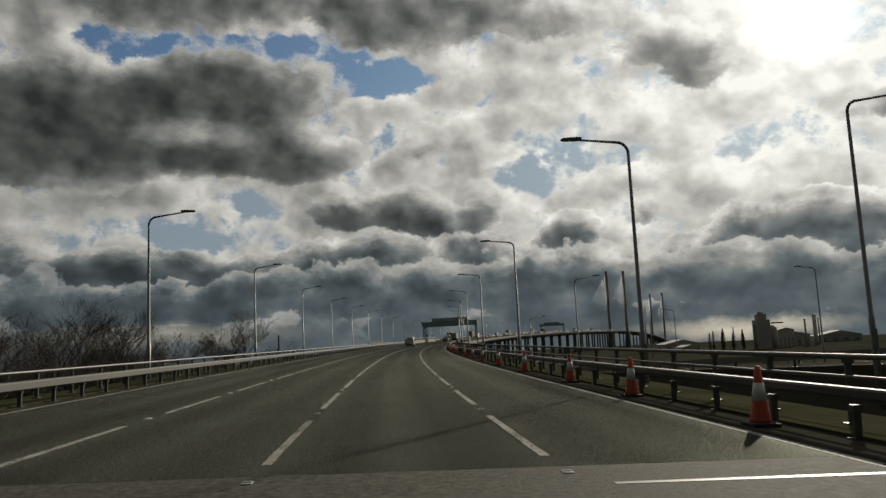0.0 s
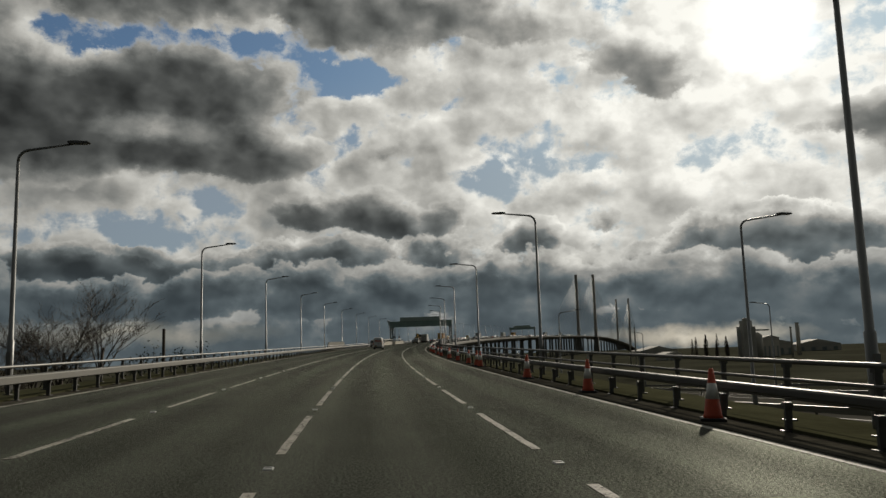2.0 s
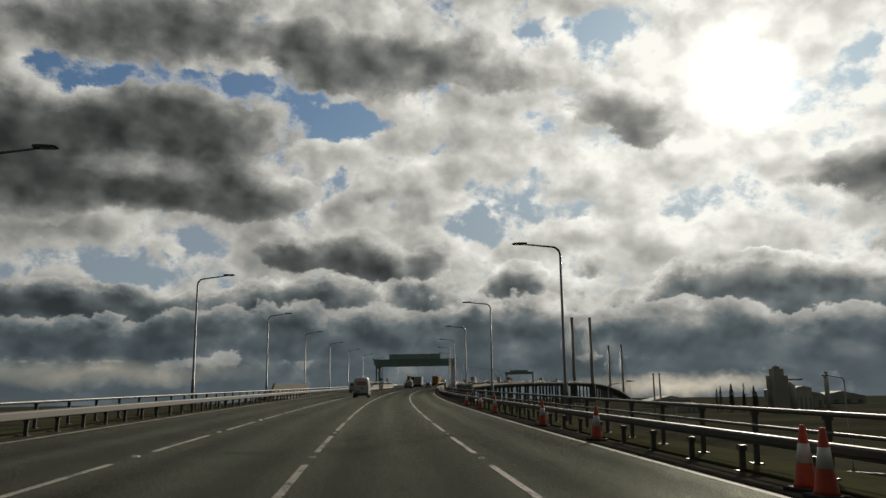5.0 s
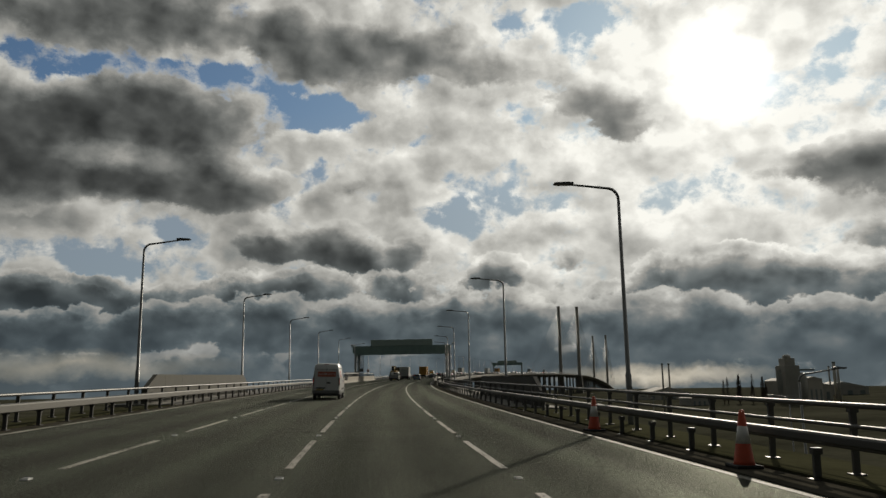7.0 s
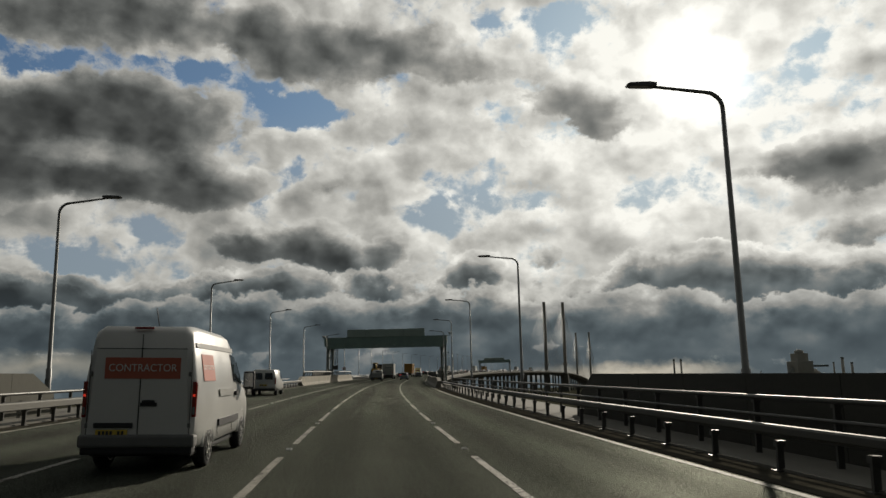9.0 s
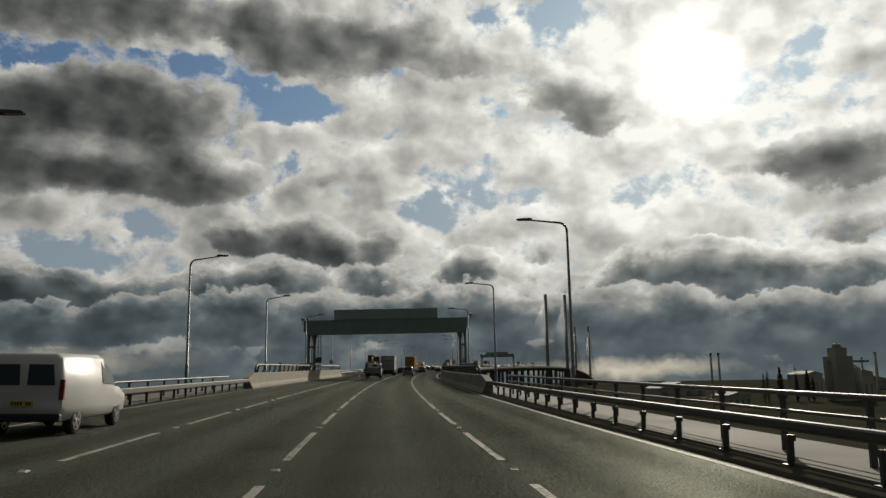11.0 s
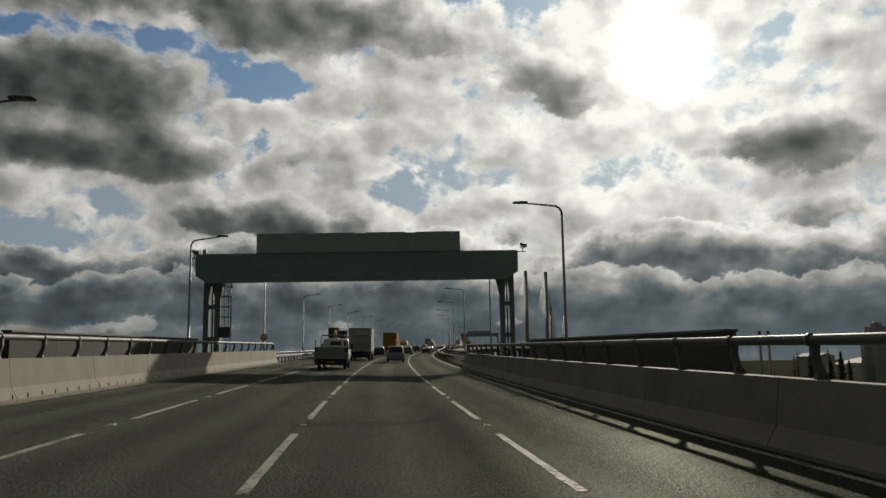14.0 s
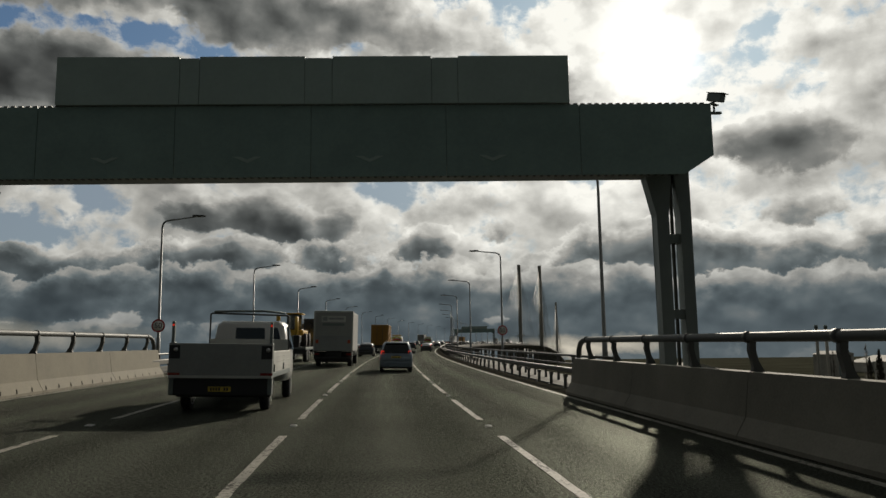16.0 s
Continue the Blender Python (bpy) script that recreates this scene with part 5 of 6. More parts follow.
def high_roof_van(m, label, decal=True):
    v = thing("van", label, "van", m, "vans in the traffic")
    w, L, H = 0.98, 5.34, 2.34
    st = [(0.0, 0.42, 1.30, 1.34, w * 0.955, w * 0.9), (0.015, 0.40, 1.36, 2.20, w * 0.955, w * 0.80), (0.10, 0.36, 1.36, H - 0.03, w * 0.985, w * 0.80), (0.6, 0.34, 1.36, H, w, w * 0.81),
          (2.9, 0.34, 1.36, H - 0.02, w, w * 0.81), (3.4, 0.34, 1.34, H - 0.16, w, w * 0.79), (3.85, 0.34, 1.32, 1.92, w, w * 0.76), (4.45, 0.34, 1.22, 1.28, w * 0.99, w * 0.80), (5.1, 0.36, 0.98, 1.02, w * 0.94, w * 0.74), (L, 0.40, 0.72, 0.76, w * 0.80, w * 0.6)]
    body = part("body", loft(bmesh.new(), st), WHITE_PAINT, v)
    # rear doors
    for sx in (-1, 1):
        d = part("rear_door", panel(bmesh.new(), ([(0.012, -0.012, 0.52), (0.84, -0.012, 0.52), (0.755, -0.008, 1.92), (0.012, -0.008, 1.92)] if sx > 0 else [(-0.84, -0.012, 0.52), (-0.012, -0.012, 0.52), (-0.012, -0.008, 1.92), (-0.755, -0.008, 1.92)]), 0.02), WHITE_PAINT, body)
        part("hinge", block(bmesh.new(), min(sx * 0.80, sx * 0.845), max(sx * 0.80, sx * 0.845), -0.036, 0.0, 1.50, 1.57, 0.01), BUMPER_GREY, d)
        part("hinge", block(bmesh.new(), min(sx * 0.82, sx * 0.87), max(sx * 0.82, sx * 0.87), -0.036, 0.0, 0.70, 0.77, 0.01), BUMPER_GREY, d)
        lens = part("tail_lamp", block(bmesh.new(), min(sx * 0.872, sx * 0.945), max(sx * 0.872, sx * 0.945), -0.014, 0.10, 0.86, 1.42, 0.022), TAIL_RED, body, "tall narrow dark red tail lamp")
        part("reversing_lens", block(bmesh.new(), min(sx * 0.885, sx * 0.93), max(sx * 0.885, sx * 0.93), -0.020, -0.010, 0.90, 1.02, 0.005), BUMPER_GREY, lens, "clear reversing lens")
        part("brake_lamp", block(bmesh.new(), min(sx * 0.888, sx * 0.93), max(sx * 0.888, sx * 0.93), -0.022, -0.012, 1.18, 1.22, 0.003), LED_RED, lens, "lit red brake lamp")
        part("side_panel_groove", block(bmesh.new(), min(sx * 0.845, sx * 0.853), max(sx * 0.845, sx * 0.853), -0.016, 0.0, 0.56, 1.90), INK, body)
    part("door_seam", block(bmesh.new(), -0.006, 0.006, -0.034, -0.02, 0.52, 2.16), INK, body)
    part("seam", block(bmesh.new(), -0.76, 0.76, -0.026, -0.01, 1.925, 1.937), INK, body)
    part("door_handle", block(bmesh.new(), 0.05, 0.26, -0.065, -0.02, 1.08, 1.13, 0.018), TRIM, body, "black door handle")
    part("handle_recess", block(bmesh.new(), 0.02, 0.30, -0.042, -0.03, 1.03, 1.09, 0.01), TRIM, body)
    part("high_brake_lamp", block(bmesh.new(), -0.16, 0.16, -0.01, 0.05, 2.24, 2.28, 0.01), TAIL_RED, body)
    part("plate_hood", block(bmesh.new(), -0.72, -0.08, -0.06, -0.02, 0.70, 0.78, 0.015), TRIM, body)
    plate(body, -0.42, -0.04, 0.62)
    part("bumper", block(bmesh.new(), -0.96, 0.96, -0.09, 0.18, 0.40, 0.60, 0.045), BUMPER_GREY, body, "grey plastic bumper")
    part("valance", block(bmesh.new(), -0.92, 0.92, -0.05, 0.2, 0.29, 0.41, 0.03), TRIM, body)
    part("aerial", tube(bmesh.new(), [(0.1, 0.5, 2.32), (0.06, 0.42, 2.62)], 0.008, 5), TRIM, body)
    if decal:
        p = part("decal", panel(bmesh.new(), [(-0.60, -0.032, 1.46), (0.66, -0.032, 1.46), (0.66, -0.030, 1.79), (-0.60, -0.030, 1.79)], 0.004), DECAL, body, "orange-red rectangular decal")
        words("CONTRACTOR", 0.165, WHITE_INK, "lettering", p, Matrix.Translation((0.03, -0.041, 1.625)) @ pose(0, 0, 0, 90, 0, 0), "white capital lettering", 0.002)
    for sx in (-1, 1):
        x = sx * w
        o = 0.006 * sx
        def side(pts, t=0.008):
            q = [(x + o - sx * d, y, z) for y, z, d in pts]
            return panel(bmesh.new(), q if sx > 0 else q[::-1], t)
        part("side_window", side([(3.12, 1.40, 0.02), (3.95, 1.34, 0.02), (3.62, 1.88, 0.145), (3.14, 1.93, 0.14)]), GLASS, body)
        part("quarter_window", side([(4.0, 1.33, 0.02), (4.25, 1.29, 0.03), (3.86, 1.74, 0.12), (3.80, 1.80, 0.13)]), GLASS, body)
        part("roof_gutter", side([(0.15, 1.96, 0.125), (3.3, 1.96, 0.125), (3.3, 2.04, 0.145), (0.15, 2.04, 0.145)], 0.014), GALV, body, "grey ribbed roof gutter")
        part("rubbing_strip", side([(1.6, 0.62, 0.0), (3.55, 0.62, 0.0), (3.55, 0.74, 0.0), (1.6, 0.74, 0.0)], 0.03), TRIM, body)
        part("load_door_recess", side([(1.7, 1.14, 0.0), (2.95, 1.14, 0.0), (2.9, 1.27, 0.0), (1.62, 1.27, 0.0)], 0.012), WHITE_PAINT, body)
        for y in (1.62, 3.02):
            part("door_seam", side([(y, 0.45, 0.002), (y + 0.014, 0.45, 0.002), (y + 0.014, 1.92, 0.12), (y, 1.92, 0.12)], 0.004), INK, body)
        part("door_handle", side([(3.18, 1.12, 0.0), (3.40, 1.12, 0.0), (3.40, 1.20, 0.0), (3.18, 1.20, 0.0)], 0.045), TRIM, body)
        if decal:
            p = part("decal", side([(0.45, 1.42, 0.025), (1.35, 1.42, 0.025), (1.35, 1.86, 0.105), (0.45, 1.86, 0.105)], 0.008), DECAL, body, "orange-red rectangular decal")
            if sx > 0:
                words("CONTRACTOR", 0.115, WHITE_INK, "lettering", p, Matrix.Translation((x - 0.052, 0.90, 1.64)) @ pose(0, 0, 0, 0, -10.3, 0) @ pose(0, 0, 0, 90, 0, 90), "white capital lettering", 0.002)
        mx = sx * (w + 0.16)
        mir = part("mirror", block(bmesh.new(), mx - 0.13, mx + 0.13, 3.98, 4.12, 1.22, 1.60, 0.05), TRIM, body, "black door mirror")
        part("mirror_glass", block(bmesh.new(), mx - 0.10, mx + 0.10, 3.965, 3.982, 1.27, 1.56, 0.005), CHROME, mir)
        part("arch", tube(bmesh.new(), [(sx * (w - 0.05), 0.95 + 0.43 * math.cos(a), 0.36 + 0.43 * math.sin(a)) for a in [math.radians(15 * i) for i in range(13)]], 0.055, 6), WHITE_PAINT, body)
        part("arch", tube(bmesh.new(), [(sx * (w - 0.05), 4.2 + 0.43 * math.cos(a), 0.36 + 0.43 * math.sin(a)) for a in [math.radians(15 * i) for i in range(13)]], 0.055, 6), WHITE_PAINT, body)
    part("windscreen", panel(bmesh.new(), [(0.78, 4.44, 1.30), (-0.78, 4.44, 1.30), (-0.72, 3.90, 1.90), (0.72, 3.90, 1.90)], 0.012), GLASS, body)
    part("underbody", block(bmesh.new(), -0.85, 0.85, 0.2, 5.0, 0.24, 0.42, 0.03), TRIM, v)
    wheels(v, VAN_WHEEL, w - 0.115, (0.95, 4.2), 0.34)
    return v


def small_van(m):
    v = thing("van", "plain white small van with dark rear windows", "van", m, "vans in the traffic")
    w, L, H = 0.90, 4.4, 1.85
    st = [(0.0, 0.40, 1.05, 1.08, w * 0.95, w * 0.85), (0.02, 0.38, 1.08, H - 0.06, w * 0.95, w * 0.82), (0.12, 0.32, 1.08, H, w, w * 0.83), (2.6, 0.3, 1.08, H, w, w * 0.83), (3.1, 0.3, 1.06, 1.5, w, w * 0.78), (3.6, 0.3, 1.0, 1.03, w, w * 0.8), (4.3, 0.34, 0.8, 0.82, w * 0.92, w * 0.7), (L, 0.4, 0.6, 0.62, w * 0.8, w * 0.6)]
    body = part("body", loft(bmesh.new(), st), WHITE_PAINT, v)
    for sx in (-1, 1):
        part("rear_window", panel(bmesh.new(), [(sx * 0.38 - 0.3, -0.004, 1.12), (sx * 0.38 + 0.3, -0.004, 1.12), (sx * 0.36 + 0.26, 0.0, 1.58), (sx * 0.36 - 0.26, 0.0, 1.58)], 0.012), GLASS, body)
        part("tail_lamp", block(bmesh.new(), min(sx * 0.78, sx * 0.88), max(sx * 0.78, sx * 0.88), -0.02, 0.06, 0.80, 1.25, 0.015), TAIL_RED, body)
        q = [(sx * w * 0.985, 2.4, 1.12), (sx * w * 0.985, 3.3, 1.08), (sx * w * 0.86, 2.95, 1.55), (sx * w * 0.86, 2.42, 1.65)]
        part("side_window", panel(bmesh.new(), q if sx > 0 else q[::-1], 0.012), GLASS, body)
    part("bumper", block(bmesh.new(), -w * 0.95, w * 0.95, -0.08, 0.1, 0.32, 0.5, 0.04), TRIM, body)
    plate(body, 0, -0.02, 0.72)
    wheels(v, CAR_WHEEL, w - 0.11, (0.8, 3.5), 0.31)
    return v


def dropside_truck(m):
    t = thing("dropside_truck", "white dropside truck with a grey tail-lift and lit warning lamps", "truck", m)
    bed = part("bed", block(bmesh.new(), -1.16, 1.16, 0.25, 3.7, 0.74, 0.86, 0.02), STEEL_DARK, t)
    for sx in (-1, 1):
        for k in range(2):
            y0, y1 = 0.30 + 1.7 * k, 1.97 + 1.7 * k
            b = part("drop_side", block(bmesh.new(), min(sx * 1.13, sx * 1.17), max(sx * 1.13, sx * 1.17), y0, y1, 0.86, 1.34, 0.012), ALLOY_SIDE, t, "dull aluminium side board")
            for z in (0.98, 1.10, 1.22):
                part("rib", block(bmesh.new(), min(sx * 1.17, sx * 1.18), max(sx * 1.17, sx * 1.18), y0 + 0.02, y1 - 0.02, z - 0.008, z + 0.008), ALLOY_SIDE, b)
            part("latch", block(bmesh.new(), min(sx * 1.172, sx * 1.2), max(sx * 1.172, sx * 1.2), y0 + 0.06, y0 + 0.10, 0.88, 1.04, 0.008), STEEL_DARK, b)
        part("tail_lift_post", block(bmesh.new(), min(sx * 1.08, sx * 1.185), max(sx * 1.08, sx * 1.185), 0.025, 0.22, 0.38, 1.52, 0.015), STEEL_DARK, t)
        part("lamp_post", block(bmesh.new(), min(sx * 1.10, sx * 1.17), max(sx * 1.10, sx * 1.17), 0.04, 0.12, 1.52, 1.98, 0.01), STEEL_DARK, t)
        part("warning_lamp", tube(bmesh.new(), [(sx * 1.135, 0.042, 1.90), (sx * 1.135, 0.022, 1.90)], 0.024, 12), LED_RED, t, "lit red warning lamp")
        bx = part("lamp_box", block(bmesh.new(), sx * 1.06 - 0.13, sx * 1.06 + 0.13, -0.05, 0.04, 1.16, 1.46, 0.015), TRIM, t, "black work-lamp box")
        part("reflector", tube(bmesh.new(), [(sx * 1.06 + 0.03, -0.052, 1.36), (sx * 1.06 + 0.03, -0.06, 1.36)], 0.05, 12), CHROME, bx)
        part("side_marker", block(bmesh.new(), sx * 1.06 - 0.14, sx * 1.06 + 0.14, -0.05, 0.0, 0.80, 0.86, 0.008), TAIL_RED, t)
        part("tail_lamp", block(bmesh.new(), sx * 0.92 - 0.12, sx * 0.92 + 0.12, 0.10, 0.18, 0.46, 0.58, 0.012), TAIL_RED, t)
        part("tail_light", block(bmesh.new(), sx * 0.92 - 0.03, sx * 0.92 + 0.03, 0.092, 0.101, 0.49, 0.55, 0.006), LED_RED, t, "lit red tail lamp")
    lift = part("tail_lift", block(bmesh.new(), -1.19, 1.19, -0.045, 0.02, 0.80, 1.50, 0.012), TAIL_GREY, t, "grey tail-lift platform folded upright")
    part("lip", block(bmesh.new(), -1.19, 1.19, -0.06, 0.03, 0.74, 0.80, 0.01), ALLOY_SIDE, lift)
    part("buffer_beam", block(bmesh.new(), -1.18, 1.18, 0.05, 0.30, 0.36, 0.74, 0.02), TRIM, t)
    plate(t, -0.02, 0.045, 0.50)
    # cab
    st = [(3.75, 0.55, 1.36, 2.05, 1.02, 0.90), (3.85, 0.50, 1.36, 2.12, 1.06, 0.92), (4.9, 0.45, 1.34, 2.14, 1.06, 0.92), (5.3, 0.45, 1.30, 1.98, 1.05, 0.88), (5.85, 0.42, 1.15, 1.2, 0.98, 0.8), (6.25, 0.45, 0.8, 0.85, 0.9, 0.7)]
    cab = part("cab", loft(bmesh.new(), st), WHITE_PAINT, t)
    part("rear_window", panel(bmesh.new(), [(-0.42, 3.745, 1.56), (0.42, 3.745, 1.56), (0.40, 3.755, 1.92), (-0.40, 3.755, 1.92)], 0.012), GLASS, cab)
    for sx in (-1, 1):
        q = [(sx * 1.065, 4.2, 1.36), (sx * 1.065, 5.2, 1.34), (sx * 0.945, 5.0, 1.95), (sx * 0.945, 4.22, 1.98)]
        part("side_window", panel(bmesh.new(), q if sx > 0 else q[::-1], 0.012), GLASS, cab)
        part("mirror", block(bmesh.new(), min(sx * 1.08, sx * 1.26), max(sx * 1.08, sx * 1.26), 5.0, 5.12, 1.40, 1.75, 0.03), TRIM, cab)
    part("corner_window", panel(bmesh.new(), [(0.60, 3.745, 1.46), (0.86, 3.76, 1.46), (0.83, 3.765, 1.92), (0.60, 3.755, 1.94)], 0.012), GLASS, cab)
    part("headboard", block(bmesh.new(), -1.1, 1.1, 3.60, 3.66, 0.86, 1.62, 0.01), ALLOY_SIDE, t)
    # headboard hoop and beacon bar
    part("head_hoop", tube(bmesh.new(), [(-1.1, 3.62, 0.8), (-1.1, 3.62, 2.28), (-1.06, 3.62, 2.30), (1.06, 3.62, 2.26), (1.1, 3.62, 2.22), (1.1, 3.62, 0.8)], 0.024, 8), GALV, t)
    part("load", tube(bmesh.new(), [(-1.0, 3.6, 2.34), (-0.3, 3.58, 2.36), (0.4, 3.6, 2.37), (0.98, 3.62, 2.32)], 0.03, 8), STEEL_DARK, t, "bundle of poles on the head hoop")
    part("beacon", tube(bmesh.new(), [(0.75, 3.95, 2.12), (0.75, 3.95, 2.30)], 0.06, 10), PLANT_YELLOW, t, "amber beacon")
    part("chassis", block(bmesh.new(), -0.45, 0.45, 0.3, 6.0, 0.50, 0.74, 0.02), TRIM, t)
    part("mudguard", block(bmesh.new(), -1.1, 1.1, 0.42, 0.46, 0.30, 0.72), RUBBER, t)
    wheels(t, VAN_WHEEL, 0.93, (0.85, 4.95), 0.34)
    return t


def box_lorry(m):
    t = thing("box_lorry", "dusty grey box lorry with roller door and tail-lift", "lorry", m)
    box = part("box", block(bmesh.new(), -1.24, 1.24, 0.0, 7.0, 1.0, 3.56, 0.03), BOX_GREY, t)
    part("door_frame", block(bmesh.new(), -1.25, 1.25, -0.03, 0.02, 3.48, 3.58, 0.02), ALLOY_SIDE, box)
    for x in (-1.22, 1.22):
        part("corner_post", block(bmesh.new(), x - 0.045, x + 0.045, -0.035, 0.04, 0.98, 3.5, 0.012), ALLOY_SIDE, box)
    for k in range(10):
        part("slat", block(bmesh.new(), -1.16, 1.16, -0.02, 0.0, 2.02 + 0.146 * k, 2.155 + 0.146 * k, 0.006), BOX_GREY, box)
    board = part("name_board", block(bmesh.new(), -0.78, 0.78, -0.032, -0.018, 2.86, 3.26, 0.006), ALLOY_SIDE, box, "pale board with faint grey bars")
    part("bar", block(bmesh.new(), -0.70, -0.40, -0.038, -0.031, 2.94, 3.2), TAIL_GREY, board)
    part("bar", block(bmesh.new(), -0.32, 0.66, -0.038, -0.031, 3.02, 3.14), TAIL_GREY, board)
    part("bar", block(bmesh.new(), -0.70, 0.70, -0.03, -0.019, 2.62, 2.78), STEEL_DARK, box)
    part("tail_lift", block(bmesh.new(), -1.18, 1.18, -0.10, -0.03, 1.02, 1.98, 0.012), TAIL_GREY, t, "folded grey tail-lift")
    for x in (-1.02, 1.02):
        part("reflector_plate", block(bmesh.new(), x - 0.09, x + 0.09, -0.115, -0.10, 1.5, 1.72), CONE_RED, t)
        part("tail_lamp", block(bmesh.new(), x - 0.16, x + 0.16, 0.0, 0.08, 0.74, 0.86, 0.01), TAIL_RED, t)
    part("under_run", block(bmesh.new(), -1.15, 1.15, 0.02, 0.14, 0.48, 0.62, 0.02), TRIM, t)
    part("chassis", block(bmesh.new(), -0.5, 0.5, 0.2, 8.6, 0.62, 1.0, 0.03), TRIM, t)
    part("mudflap", block(bmesh.new(), -1.18, 1.18, 0.5, 0.53, 0.28, 0.95), RUBBER, t)
    cab = part("cab", block(bmesh.new(), -1.12, 1.12, 7.2, 9.0, 0.6, 2.9, 0.12), WHITE_PAINT, t)
    part("windscreen", block(bmesh.new(), -1.0, 1.0, 8.99, 9.01, 1.7, 2.6, 0.004), GLASS, cab)
    wheels(t, LORRY_WHEEL, 1.02, (1.4, 7.9), 0.48)
    return t


def container_lorry(m):
    t = thing("container_lorry", "lorry with a plain ochre-orange box body", "lorry", m)
    box = part("box", block(bmesh.new(), -1.25, 1.25, 0.0, 9.0, 1.15, 4.05, 0.03), CONTAINER, t)
    for k in range(30):
        for x in (-1.26, 1.25):
            part("rib", block(bmesh.new(), x, x + 0.012, 0.2 + 0.29 * k, 0.32 + 0.29 * k, 1.25, 3.95), CONTAINER, box)
    for sx in (-1, 1):
        d = part("rear_door", block(bmesh.new(), min(sx * 0.02, sx * 1.2), max(sx * 0.02, sx * 1.2), -0.03, 0.0, 1.2, 4.0, 0.01), CONTAINER, box)
        part("lock_rod", tube(bmesh.new(), [(sx * 0.4, -0.05, 1.2), (sx * 0.4, -0.05, 4.0)], 0.02, 6), GALV, d)
    part("chassis", block(bmesh.new(), -1.1, 1.1, 0.1, 11.0, 0.7, 1.15, 0.03), TRIM, t)
    part("under_run", block(bmesh.new(), -1.15, 1.15, 0.0, 0.12, 0.5, 0.62, 0.02), TRIM, t)
    part("cab", block(bmesh.new(), -1.2, 1.2, 9.3, 11.2, 0.7, 3.5, 0.12), WHITE_PAINT, t)
    wheels(t, LORRY_WHEEL, 1.02, (1.3, 2.5, 9.9), 0.48)
    return t


def plant_lorry(m):
    t = thing("plant_lorry", "low flatbed lorry carrying a yellow digger with a dark cab", "lorry", m)
    part("flatbed", block(bmesh.new(), -1.2, 1.2, 0.0, 8.5, 0.95, 1.15, 0.02), STEEL_DARK, t)
    part("headboard", block(bmesh.new(), -1.22, 1.22, 7.9, 8.1, 1.15, 3.6, 0.03), DARK_PAINT, t)
    d = part("digger_body", block(bmesh.new(), -0.8, 0.8, 1.2, 4.4, 1.75, 2.5, 0.12), PLANT_YELLOW, t, "yellow digger body")
    part("digger_cab", block(bmesh.new(), -0.6, 0.6, 1.6, 3.1, 2.5, 3.75, 0.08), GLASS, d, "dark glazed digger cab")
    part("roof", block(bmesh.new(), -0.66, 0.66, 1.5, 3.2, 3.75, 3.85, 0.03), PLANT_YELLOW, d)
    part("boom", tube(bmesh.new(), [(0.3, 1.2, 2.1), (0.35, 0.5, 3.3), (0.35, 0.4, 3.5), (0.4, 0.2, 2.0)], 0.14, 8), PLANT_YELLOW, d)
    part("bucket", block(bmesh.new(), 0.05, 0.75, 0.0, 0.45, 1.5, 2.05, 0.08), STEEL_DARK, d)
    for x in (-0.85, 0.85):
        for y in (1.6, 3.8):
            part("digger_wheel", tube(bmesh.new(), [(x - 0.18, y, 1.70), (x + 0.18, y, 1.70)], 0.55, 18), RUBBER, d)
    part("tail_board", block(bmesh.new(), -1.2, 1.2, -0.05, 0.05, 0.6, 1.0, 0.02), TRIM, t)
    part("cab", block(bmesh.new(), -1.2, 1.2, 8.4, 10.4, 0.7, 3.3, 0.12), DARK_PAINT, t)
    wheels(t, LORRY_WHEEL, 1.0, (1.4, 2.6, 9.2), 0.48)
    return t


def chevron_van(m, label):
    v = thing("patrol_van", label, "van", m, "patrol vehicles")
    w, L, H = 1.0, 5.6, 2.6
    st = [(0.0, 0.45, 1.3, 1.34, w * 0.95, w * 0.88), (0.02, 0.42, 1.36, H - 0.08, w * 0.96, w * 0.84), (0.12, 0.38, 1.36, H, w, w * 0.85), (3.4, 0.36, 1.36, H, w, w * 0.85), (4.1, 0.36, 1.3, 1.9, w, w * 0.8), (4.7, 0.36, 1.15, 1.2, w, w * 0.8), (L, 0.42, 0.7, 0.75, w * 0.85, w * 0.7)]
    body = part("body", loft(bmesh.new(), st), WHITE_PAINT, v)
    for k in range(5):
        for sx in (-1, 1):
            z = 0.62 + 0.36 * k
            x0, x1 = 0.02, 0.80
            q = [(sx * x0, -0.012, z + 0.32), (sx * x1, -0.012, z), (sx * x1, -0.012, z + 0.18), (sx * x0, -0.012, z + 0.50)]
            part("chevron", panel(bmesh.new(), q if sx > 0 else q[::-1], 0.010), HI_VIS if (k + 0) % 2 == 0 else CHEVRON_RED, body)
    part("light_bar", block(bmesh.new(), -0.7, 0.7, 0.3, 0.55, H - 0.02, H + 0.14, 0.03), PLANT_YELLOW, body, "amber light bar")
    part("rear_window", panel(bmesh.new(), [(-0.7, -0.008, 1.75), (0.7, -0.008, 1.75), (0.66, -0.004, 2.2), (-0.66, -0.004, 2.2)], 0.014), GLASS, body)
    part("bumper", block(bmesh.new(), -0.97, 0.97, -0.1, 0.14, 0.32, 0.55, 0.04), TRIM, body)
    wheels(v, VAN_WHEEL, w - 0.12, (1.0, 4.5), 0.34)
    return v


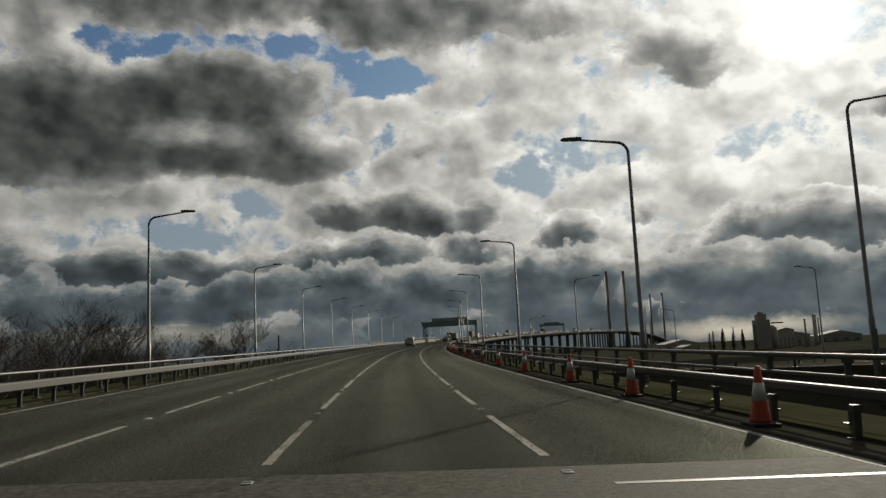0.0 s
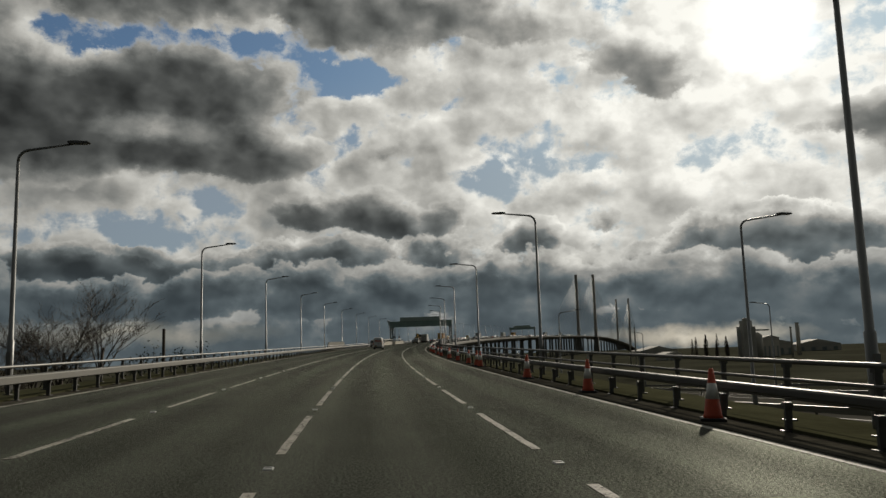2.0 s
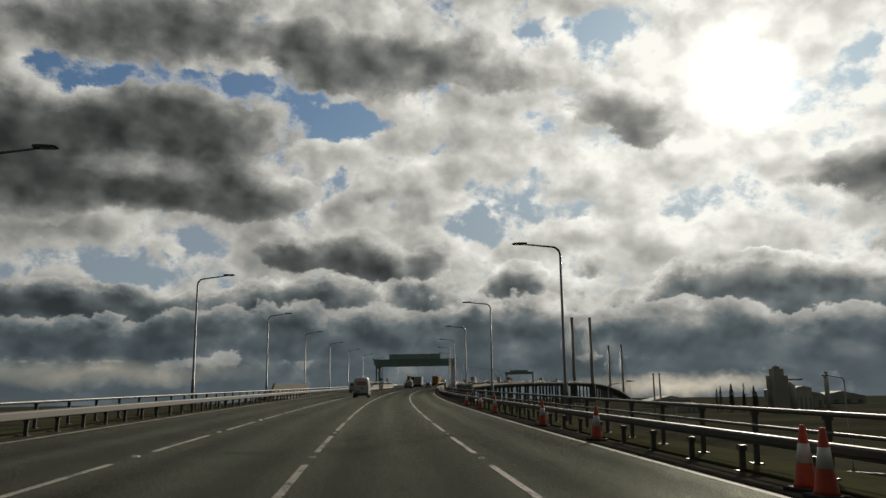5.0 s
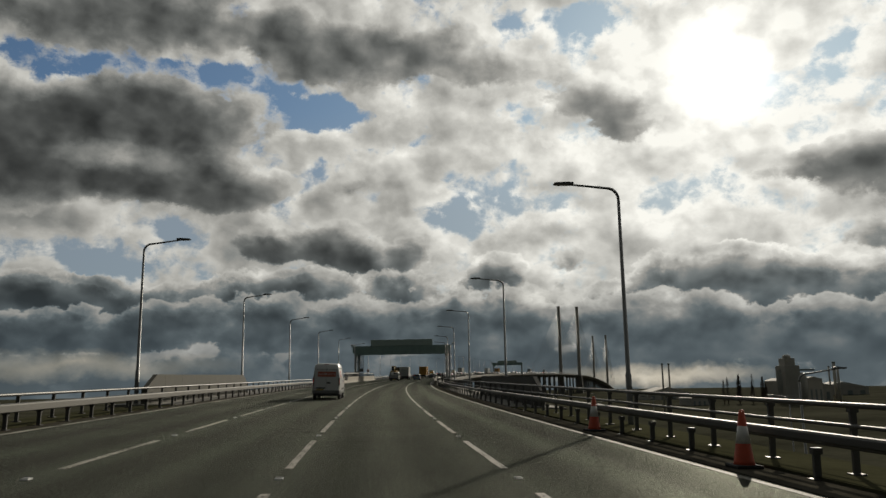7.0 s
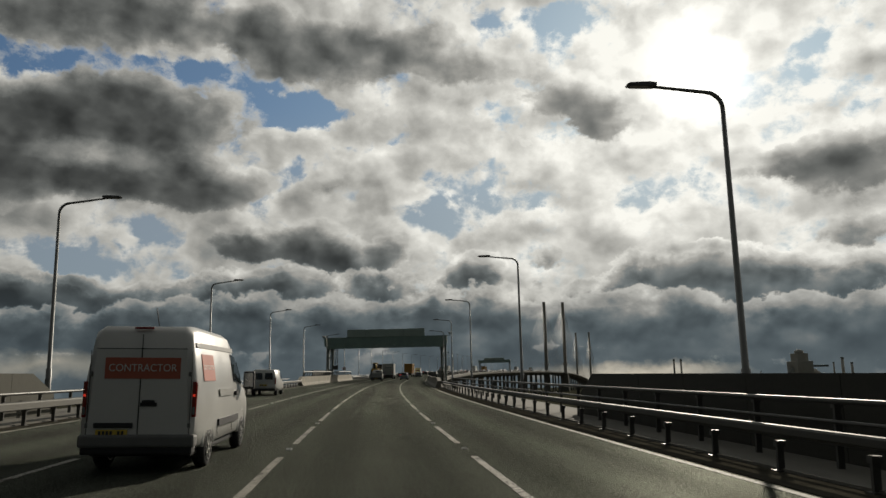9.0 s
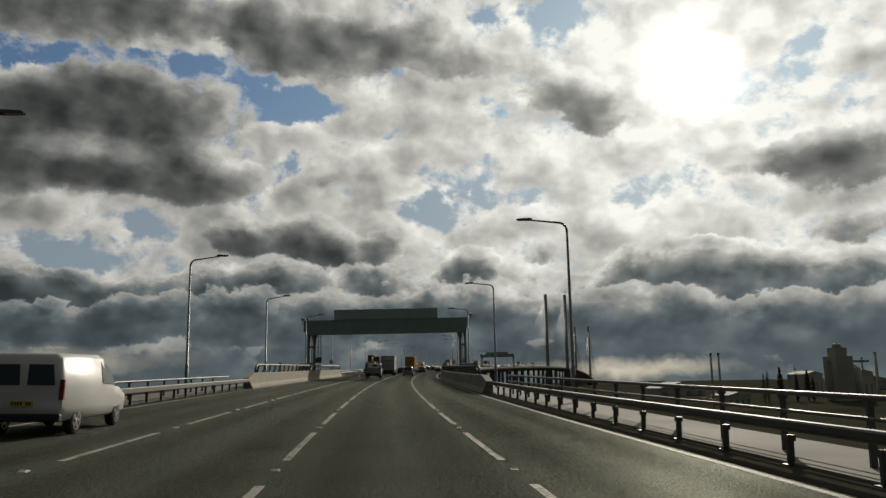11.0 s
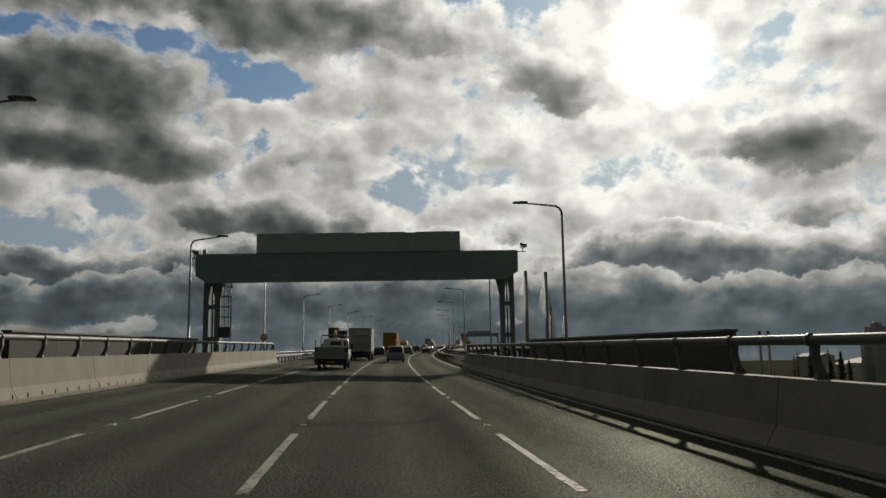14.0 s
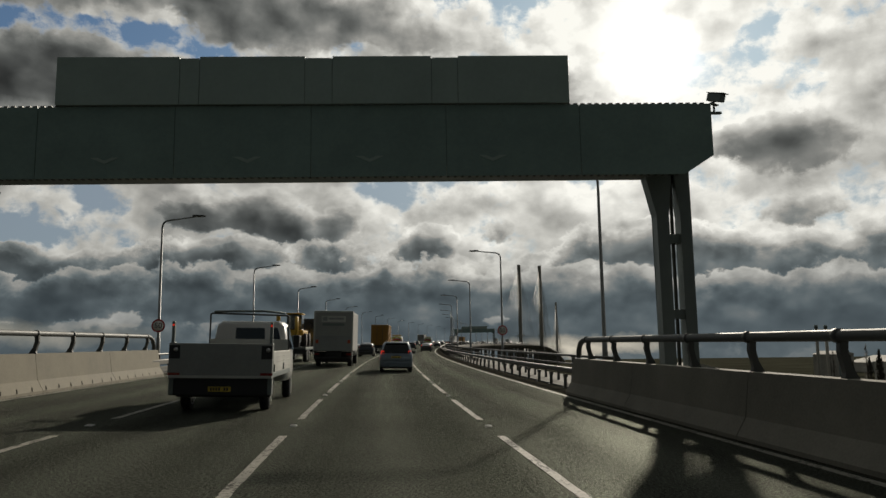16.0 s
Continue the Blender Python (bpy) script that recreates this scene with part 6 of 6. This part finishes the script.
high_roof_van(road_pose(150.6, -3.36) @ Matrix.Diagonal((0.92, 1.05, 1, 1)), "white high-roof van with orange decals and barn doors")
small_van(road_pose(194.0, -7.7))
dropside_truck(road_pose(284.0, -3.30) @ Matrix.Diagonal((0.945, 1, 1, 1)))
box_lorry(road_pose(316.6, -3.08))
plant_lorry(road_pose(327.0, -7.2))
car(road_pose(308.3, 0.95), BLUE_PAINT, "blue-grey people carrier with dark rear glass", 4.4, 1.79, 1.64, True, True, near=True)
car(road_pose(352.0, -2.6), DARK_PAINT, "dark hatchback in slow traffic", 4.1, 1.72, 1.46, True)
container_lorry(road_pose(377.0, -2.3))
chevron_van(road_pose(391.0, -0.4), "white patrol van with yellow and red rear chevrons")
car(road_pose(394.0, 4.35), DARK_PAINT, "black saloon car with a sloping tail", 4.5, 1.78, 1.44, False, True)
car(road_pose(372.0, 1.2), GREY_PAINT, "dark grey estate car", 4.4, 1.78, 1.5, True)
chevron_van(road_pose(448.0, 3.6), "yellow-chevroned recovery van far ahead")
rnd = random.Random(5)
paints = ((SILVER_PAINT, "silver"), (DARK_PAINT, "black"), (GREY_PAINT, "dark grey"), (WHITE_PAINT, "white"))
for k in range(46):
    s = 412 + 13.5 * k + rnd.uniform(-3, 3)
    lane = (-7.1, -3.2, 0.45, 4.1)[(k * 3 + k // 4) % 4]
    if abs(s - 448) < 7 and lane > 2:
        continue
    paint, word = paints[rnd.randrange(4)]
    tall = rnd.random() < 0.6
    car(road_pose(s, lane + rnd.uniform(-0.2, 0.2)), paint, f"{word} {'hatchback' if tall else 'saloon car'} in distant traffic", 4.3, 1.76, 1.5 if tall else 1.42, tall, rnd.random() < 0.3)
for k, (s, lane) in enumerate(((560, -7.1), (640, -3.2), (700, -7.1), (820, -3.2), (930, -7.1))):
    c = thing("box_lorry", "distant pale box lorry on the bridge approach", "lorry", road_pose(s, lane), "lorries in distant traffic")
    part("box", block(bmesh.new(), -1.25, 1.25, 0, 8, 1.0, 3.9, 0.04), (BOX_GREY, WHITE_PAINT, CONTAINER)[k % 3], c)
    part("chassis", block(bmesh.new(), -1.0, 1.0, 0.2, 10, 0.5, 1.0, 0.03), TRIM, c)
    part("cab", block(bmesh.new(), -1.2, 1.2, 8.3, 10.2, 0.6, 3.3, 0.12), GREY_PAINT, c)
    wheels(c, LORRY_WHEEL, 1.0, (1.4, 8.9), 0.48)


# ---- road marks and studs ----
bm = bmesh.new()
rag = random.Random(2)
for k in range(8):
    block(bm, -0.066 + rag.uniform(-0.006, 0.006), 0.066 + rag.uniform(-0.006, 0.006), DASH * k / 8, DASH * (k + 1) / 8 - 0.004, -0.01, 0.006)
DASH_MESH = mesh_of("lane_mark", bm, PAINT)
bm = bmesh.new()
block(bm, -0.06, 0.06, -0.09, 0.09, -0.01, 0.018, 0.006)
block(bm, -0.045, 0.045, -0.02, 0.02, 0.018, 0.03, 0.004)
STUD_MESH = mesh_of("road_stud", bm, STUD)
for l in LINES:
    k0 = math.ceil((NEAR - PHASE) / PERIOD)
    for k in range(k0, int((720 - PHASE) / PERIOD)):
        s = PHASE + k * PERIOD
        if s < 560:
            part("lane_mark", DASH_MESH, PAINT, carriageway, "", road_pose(s, l))
        if s < 330:
            part("road_stud", STUD_MESH, STUD, carriageway, "", road_pose(s - 1.3, l))
    far = bmesh.new()
    for k in range(int((560 - PHASE) / PERIOD) + 1, int((1080 - PHASE) / PERIOD)):
        s = PHASE + k * PERIOD
        sweep(far, rect(l - 0.075, l + 0.075, -0.01, 0.008), s, s + DASH, 3)
    tagged(part("lane_mark", far, PAINT, carriageway), kind="stuff")
part("joint_strip", sweep(bmesh.new(), rect(-9.9, 6.05, -0.02, 0.004), -35.5, -31.2, 1), COARSE, carriageway, "coarse grooved patch at an expansion joint")
part("joint_strip", sweep(bmesh.new(), rect(2.6, 6.05, -0.02, 0.009), -32.45, -32.33, 1), GALV, carriageway, "bright steel joint edge")
